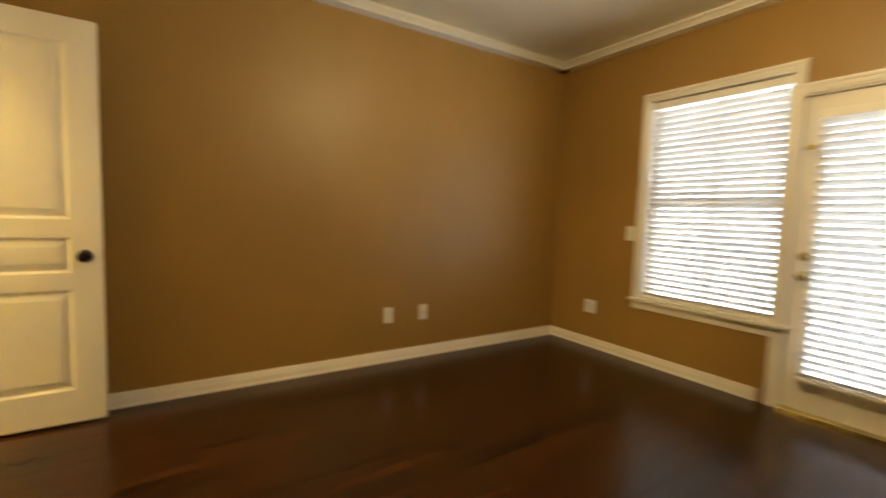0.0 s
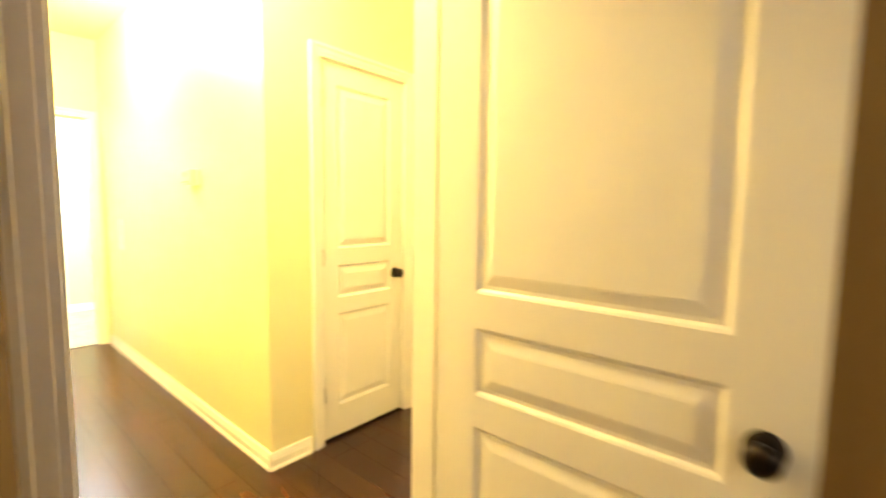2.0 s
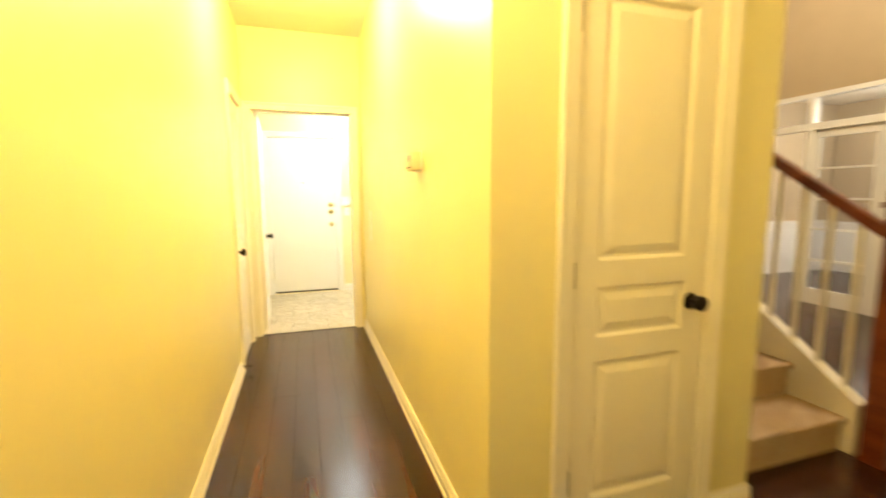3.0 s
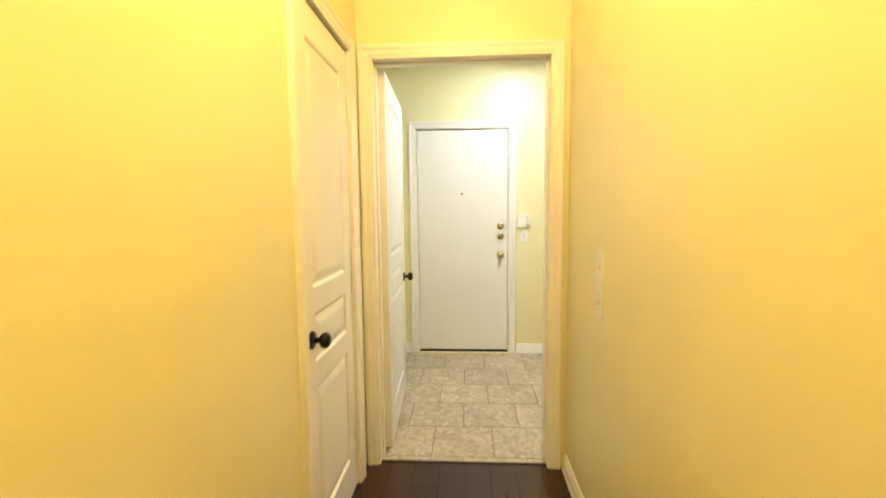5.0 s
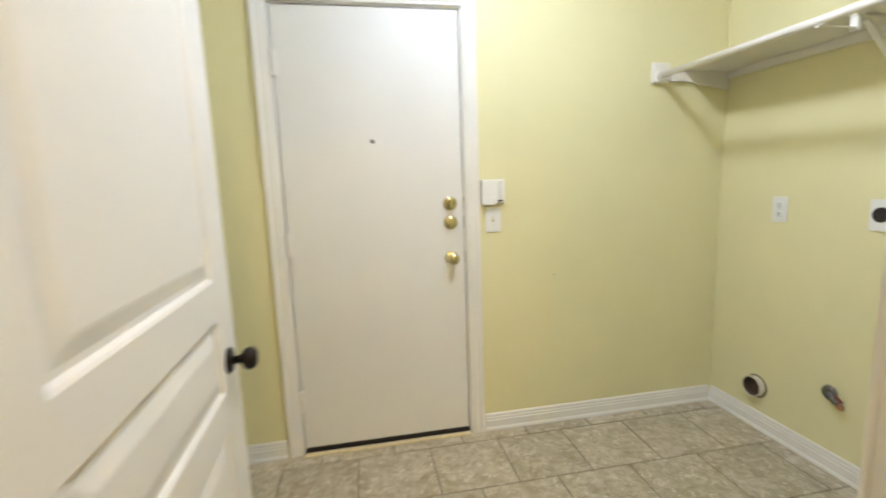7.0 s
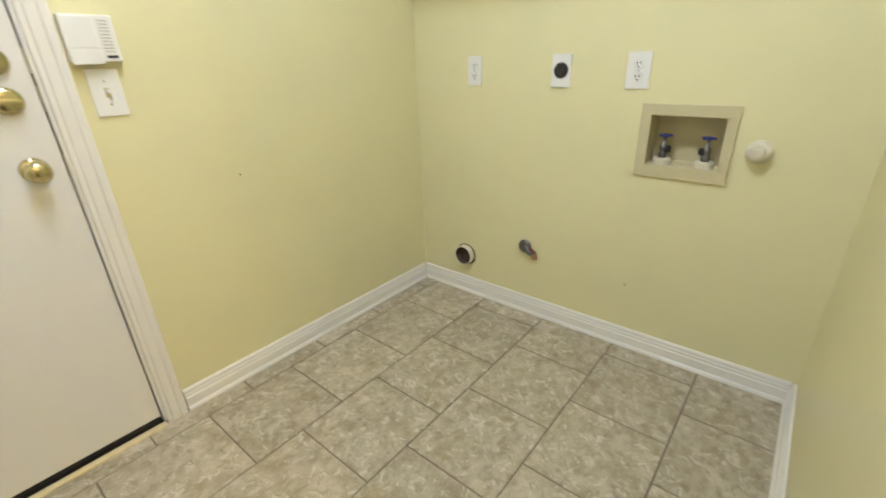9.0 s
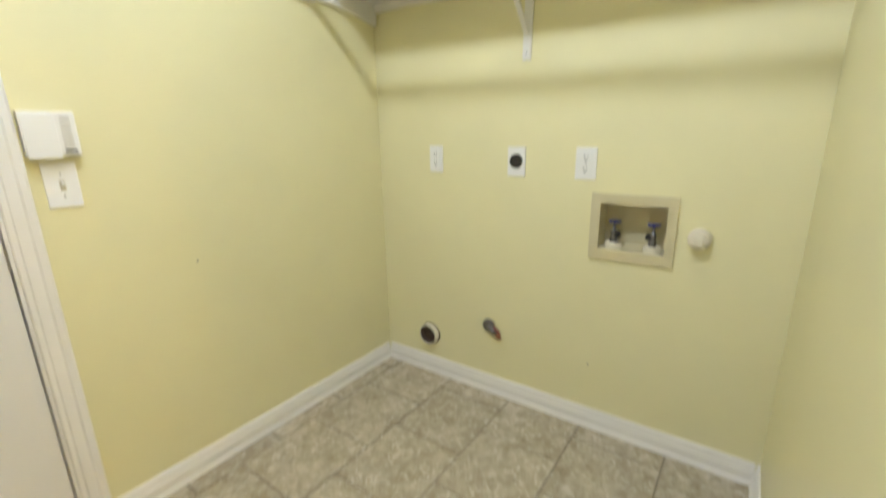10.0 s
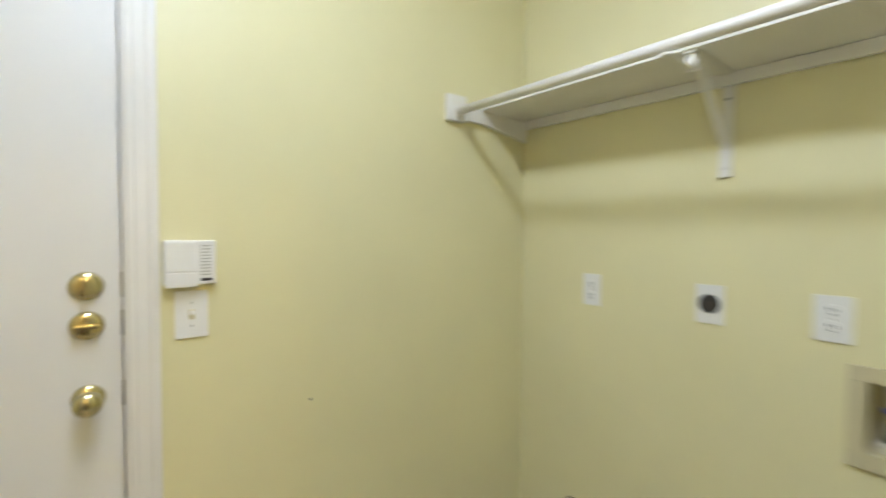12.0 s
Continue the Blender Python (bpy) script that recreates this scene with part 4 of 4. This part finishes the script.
nw = part("newel", boxes(((-0.05, -0.19, 0), (0.05, -0.09, 1.22)), bevel=0.006), CHERRY, bl, "dark cherry square newel post")
part("newel_cap", boxes(((-0.065, -0.205, 1.22), (0.065, -0.075, 1.25)), ((-0.05, -0.19, 1.25), (0.05, -0.09, 1.30)), bevel=0.008), CHERRY, nw)
bm = boxes(((-0.03, 0, -0.025), (0.03, 3.9, 0.03)), bevel=0.014)
bm.transform(pose(0, -0.10, 1.09, math.degrees(math.atan(SL))))
part("handrail", bm, CHERRY, bl, "dark cherry handrail")
for i in range(22):
    y = 0.02 + i * 0.131
    zb0, zt = 0.26 + (y + 0.06) * SL, 1.07 + (y + 0.10) * SL
    part("baluster", boxes(((-0.011, y - 0.011, zb0 - 0.01), (0.011, y + 0.011, zt)), bevel=0.003), WHITE, bl)

gs = thing("window_2", (6.05, 5.7, 0), "white glazed screen with french door, transom and open passage", "window", kind="structure")
GW, GT = 2.9, 2.44
fr = [((0, 0, GT - 0.05), (0.1, GW, GT)), ((0, 0, 2.02), (0.1, GW, 2.10))]
cols = [0.0, 0.55, 1.10, 1.84, GW - 0.07]
part("frame", boxes(*fr, *[((0, y, 0), (0.1, y + 0.07, 2.02)) for y in cols], *[((0, y, 2.10), (0.1, y + 0.07, GT - 0.05)) for y in cols], bevel=0.003), WHITE, gs)
for ya, yb2 in zip(cols, cols[1:]):
    ya += 0.07
    part("pane", boxes(((0.043, ya, 2.10), (0.047, yb2, GT - 0.05))), GLASS, gs).visible_shadow = False
    if ya > 1.85:
        continue  # this bay is an open passage
    lf = part("sash", boxes(((0.025, ya, 0.0), (0.065, yb2, 0.18)), ((0.025, ya, 1.93), (0.065, yb2, 2.02)), ((0.025, ya, 0.18), (0.065, ya + 0.07, 1.93)), ((0.025, yb2 - 0.07, 0.18), (0.065, yb2, 1.93)), bevel=0.002), WHITE, gs)
    for z in (0.52, 0.88, 1.23, 1.58):
        part("muntin", boxes(((0.03, ya + 0.07, z - 0.011), (0.06, yb2 - 0.07, z + 0.011))), WHITE, lf)
    part("pane", boxes(((0.043, ya + 0.07, 0.18), (0.047, yb2 - 0.07, 1.93))), GLASS, lf).visible_shadow = False
wn1 = tagged(part("trim_wainscot", boxes(((8.88, 4.12, 0.0), (8.9, 9.0, 0.78)), ((8.86, 4.12, 0.78), (8.9, 9.0, 0.83))), WHITE), "white painted wainscot and chair rail in the dining room", "trim", kind="structure")
for i in range(7):
    y = 4.3 + i * 0.66
    part("panel", boxes(((8.872, y, 0.16), (8.88, y + 0.54, 0.68)), bevel=0.003), WHITE, wn1)
wn2 = tagged(part("trim_wainscot", boxes(((6.18, 8.98, 0.0), (8.85, 9.0, 0.80)), ((6.18, 8.96, 0.80), (8.85, 9.0, 0.85))), WHITE), "white painted wainscot along the far dining room wall", "trim", kind="structure")
for i in range(4):
    x = 6.30 + i * 0.64
    part("panel", boxes(((x, 8.972, 0.16), (x + 0.52, 8.98, 0.70)), bevel=0.003), WHITE, wn2)


# ---- floors ----
FLOORS = [("floor_bedroom", -3.3, 0.985, -0.305, 4.0), ("floor_hall", -0.085, 0.94, 4.0, 8.20), ("floor_foyer", 0.94, 6.05, 4.12, 5.16), ("floor_stair_foot", 2.11, 6.05, 5.16, 8.184), ("floor_stair_back", 2.35, 6.05, 8.184, 9.0), ("floor_dining", 6.05, 8.9, 4.12, 9.0)]
tagged(part("floor_base", boxes(((-3.42, -0.455, -0.25), (9.0, 10.14, -0.02))), UNDER), "dark subfloor below the boards", "floor", kind="structure")
PWD = 0.128
mesh_cache = {}
rng = random.Random(4)


def plank_mesh(w, length):
    key = (round(w, 3), round(length, 3))
    if key not in mesh_cache:
        bm = boxes(((0.0006, 0.0006, -0.02), (w - 0.0006, length - 0.0006, 0.0)))
        top = [e for e in bm.edges if all(v.co.z > -0.001 for v in e.verts)]
        bmesh.ops.bevel(bm, geom=top, offset=0.0005, segments=1, affect="EDGES")
        me = bpy.data.meshes.new("plank")
        bm.to_mesh(me)
        bm.free()
        me.materials.append(PLANK)
        mesh_cache[key] = me
    return mesh_cache[key]


for nm, xa, xb, ya, yb2 in FLOORS:
    fo = thing(nm, (xa, ya, 0), "dark walnut plank floor with a satin finish", "floor", kind="structure")
    far = nm in ("floor_dining", "floor_stair_foot", "floor_stair_back")
    joined = bmesh.new() if far else None
    nrow = int(math.ceil((xb - xa) / PWD))
    for i in range(nrow):
        x = i * PWD
        w = min(PWD, xb - xa - x)
        if w < 0.01:
            continue
        y = 0.0
        first_len = rng.choice((0.4, 0.7, 0.9, 1.2))
        while y < yb2 - ya - 0.001:
            ln = min(first_len if y == 0 else rng.choice((0.9, 1.2, 1.5)), yb2 - ya - y)
            if far:
                add_box(joined, (x + 0.0006, y + 0.0006, -0.02), (x + w - 0.0006, y + ln - 0.0006, 0))
            else:
                o = new("plank", plank_mesh(w, ln))
                o.parent = fo
                o.matrix_basis = pose(x, y, 0)
            y += ln
    if far:
        tagged(part("planking", joined, PLANK, fo), kind="stuff")

tf = tagged(part("floor_laundry", boxes(((-0.45, 8.205, -0.02), (2.226, 10.0, -0.0035))), GROUT), "beige stone-look ceramic tile floor in running bond", "floor", kind="structure")
JX, JY, G = 0.34, 0.329, 0.005
for r in range(-6, 2):
    ya, yb2 = 9.575 + r * JY, 9.575 + (r + 1) * JY
    ya, yb2 = max(ya, 8.21), min(yb2, 10.0)
    if yb2 - ya < 0.02:
        continue
    off = 0.247 if r % 2 == 0 else 0.077
    for c in range(-4, 8):
        xa, xb = max(off + c * JX, -0.45), min(off + (c + 1) * JX, 2.226)
        if xb - xa < 0.02:
            continue
        dims = (round(xb - xa - G, 3), round(yb2 - ya - G, 3))
        key = ("tile", dims)
        if key not in mesh_cache:
            bm = boxes(((-dims[0] / 2, -dims[1] / 2, -0.01), (dims[0] / 2, dims[1] / 2, 0)))
            bmesh.ops.bevel(bm, geom=[e for e in bm.edges if all(v.co.z > -0.001 for v in e.verts)], offset=0.002, segments=1, affect="EDGES")
            me = bpy.data.meshes.new("tile")
            bm.to_mesh(me)
            bm.free()
            me.materials.append(TILE)
            mesh_cache[key] = me
        o = new("tile", mesh_cache[key])
        o.parent = tf
        o.matrix_basis = pose((xa + xb) / 2, (ya + yb2) / 2, 0.0)
tagged(part("threshold_strip", boxes(((-0.012, 8.198, -0.02), (0.848, 8.212, 0.004)), bevel=0.002), UNDER), "dark transition strip between boards and tile", "trim", kind="structure")
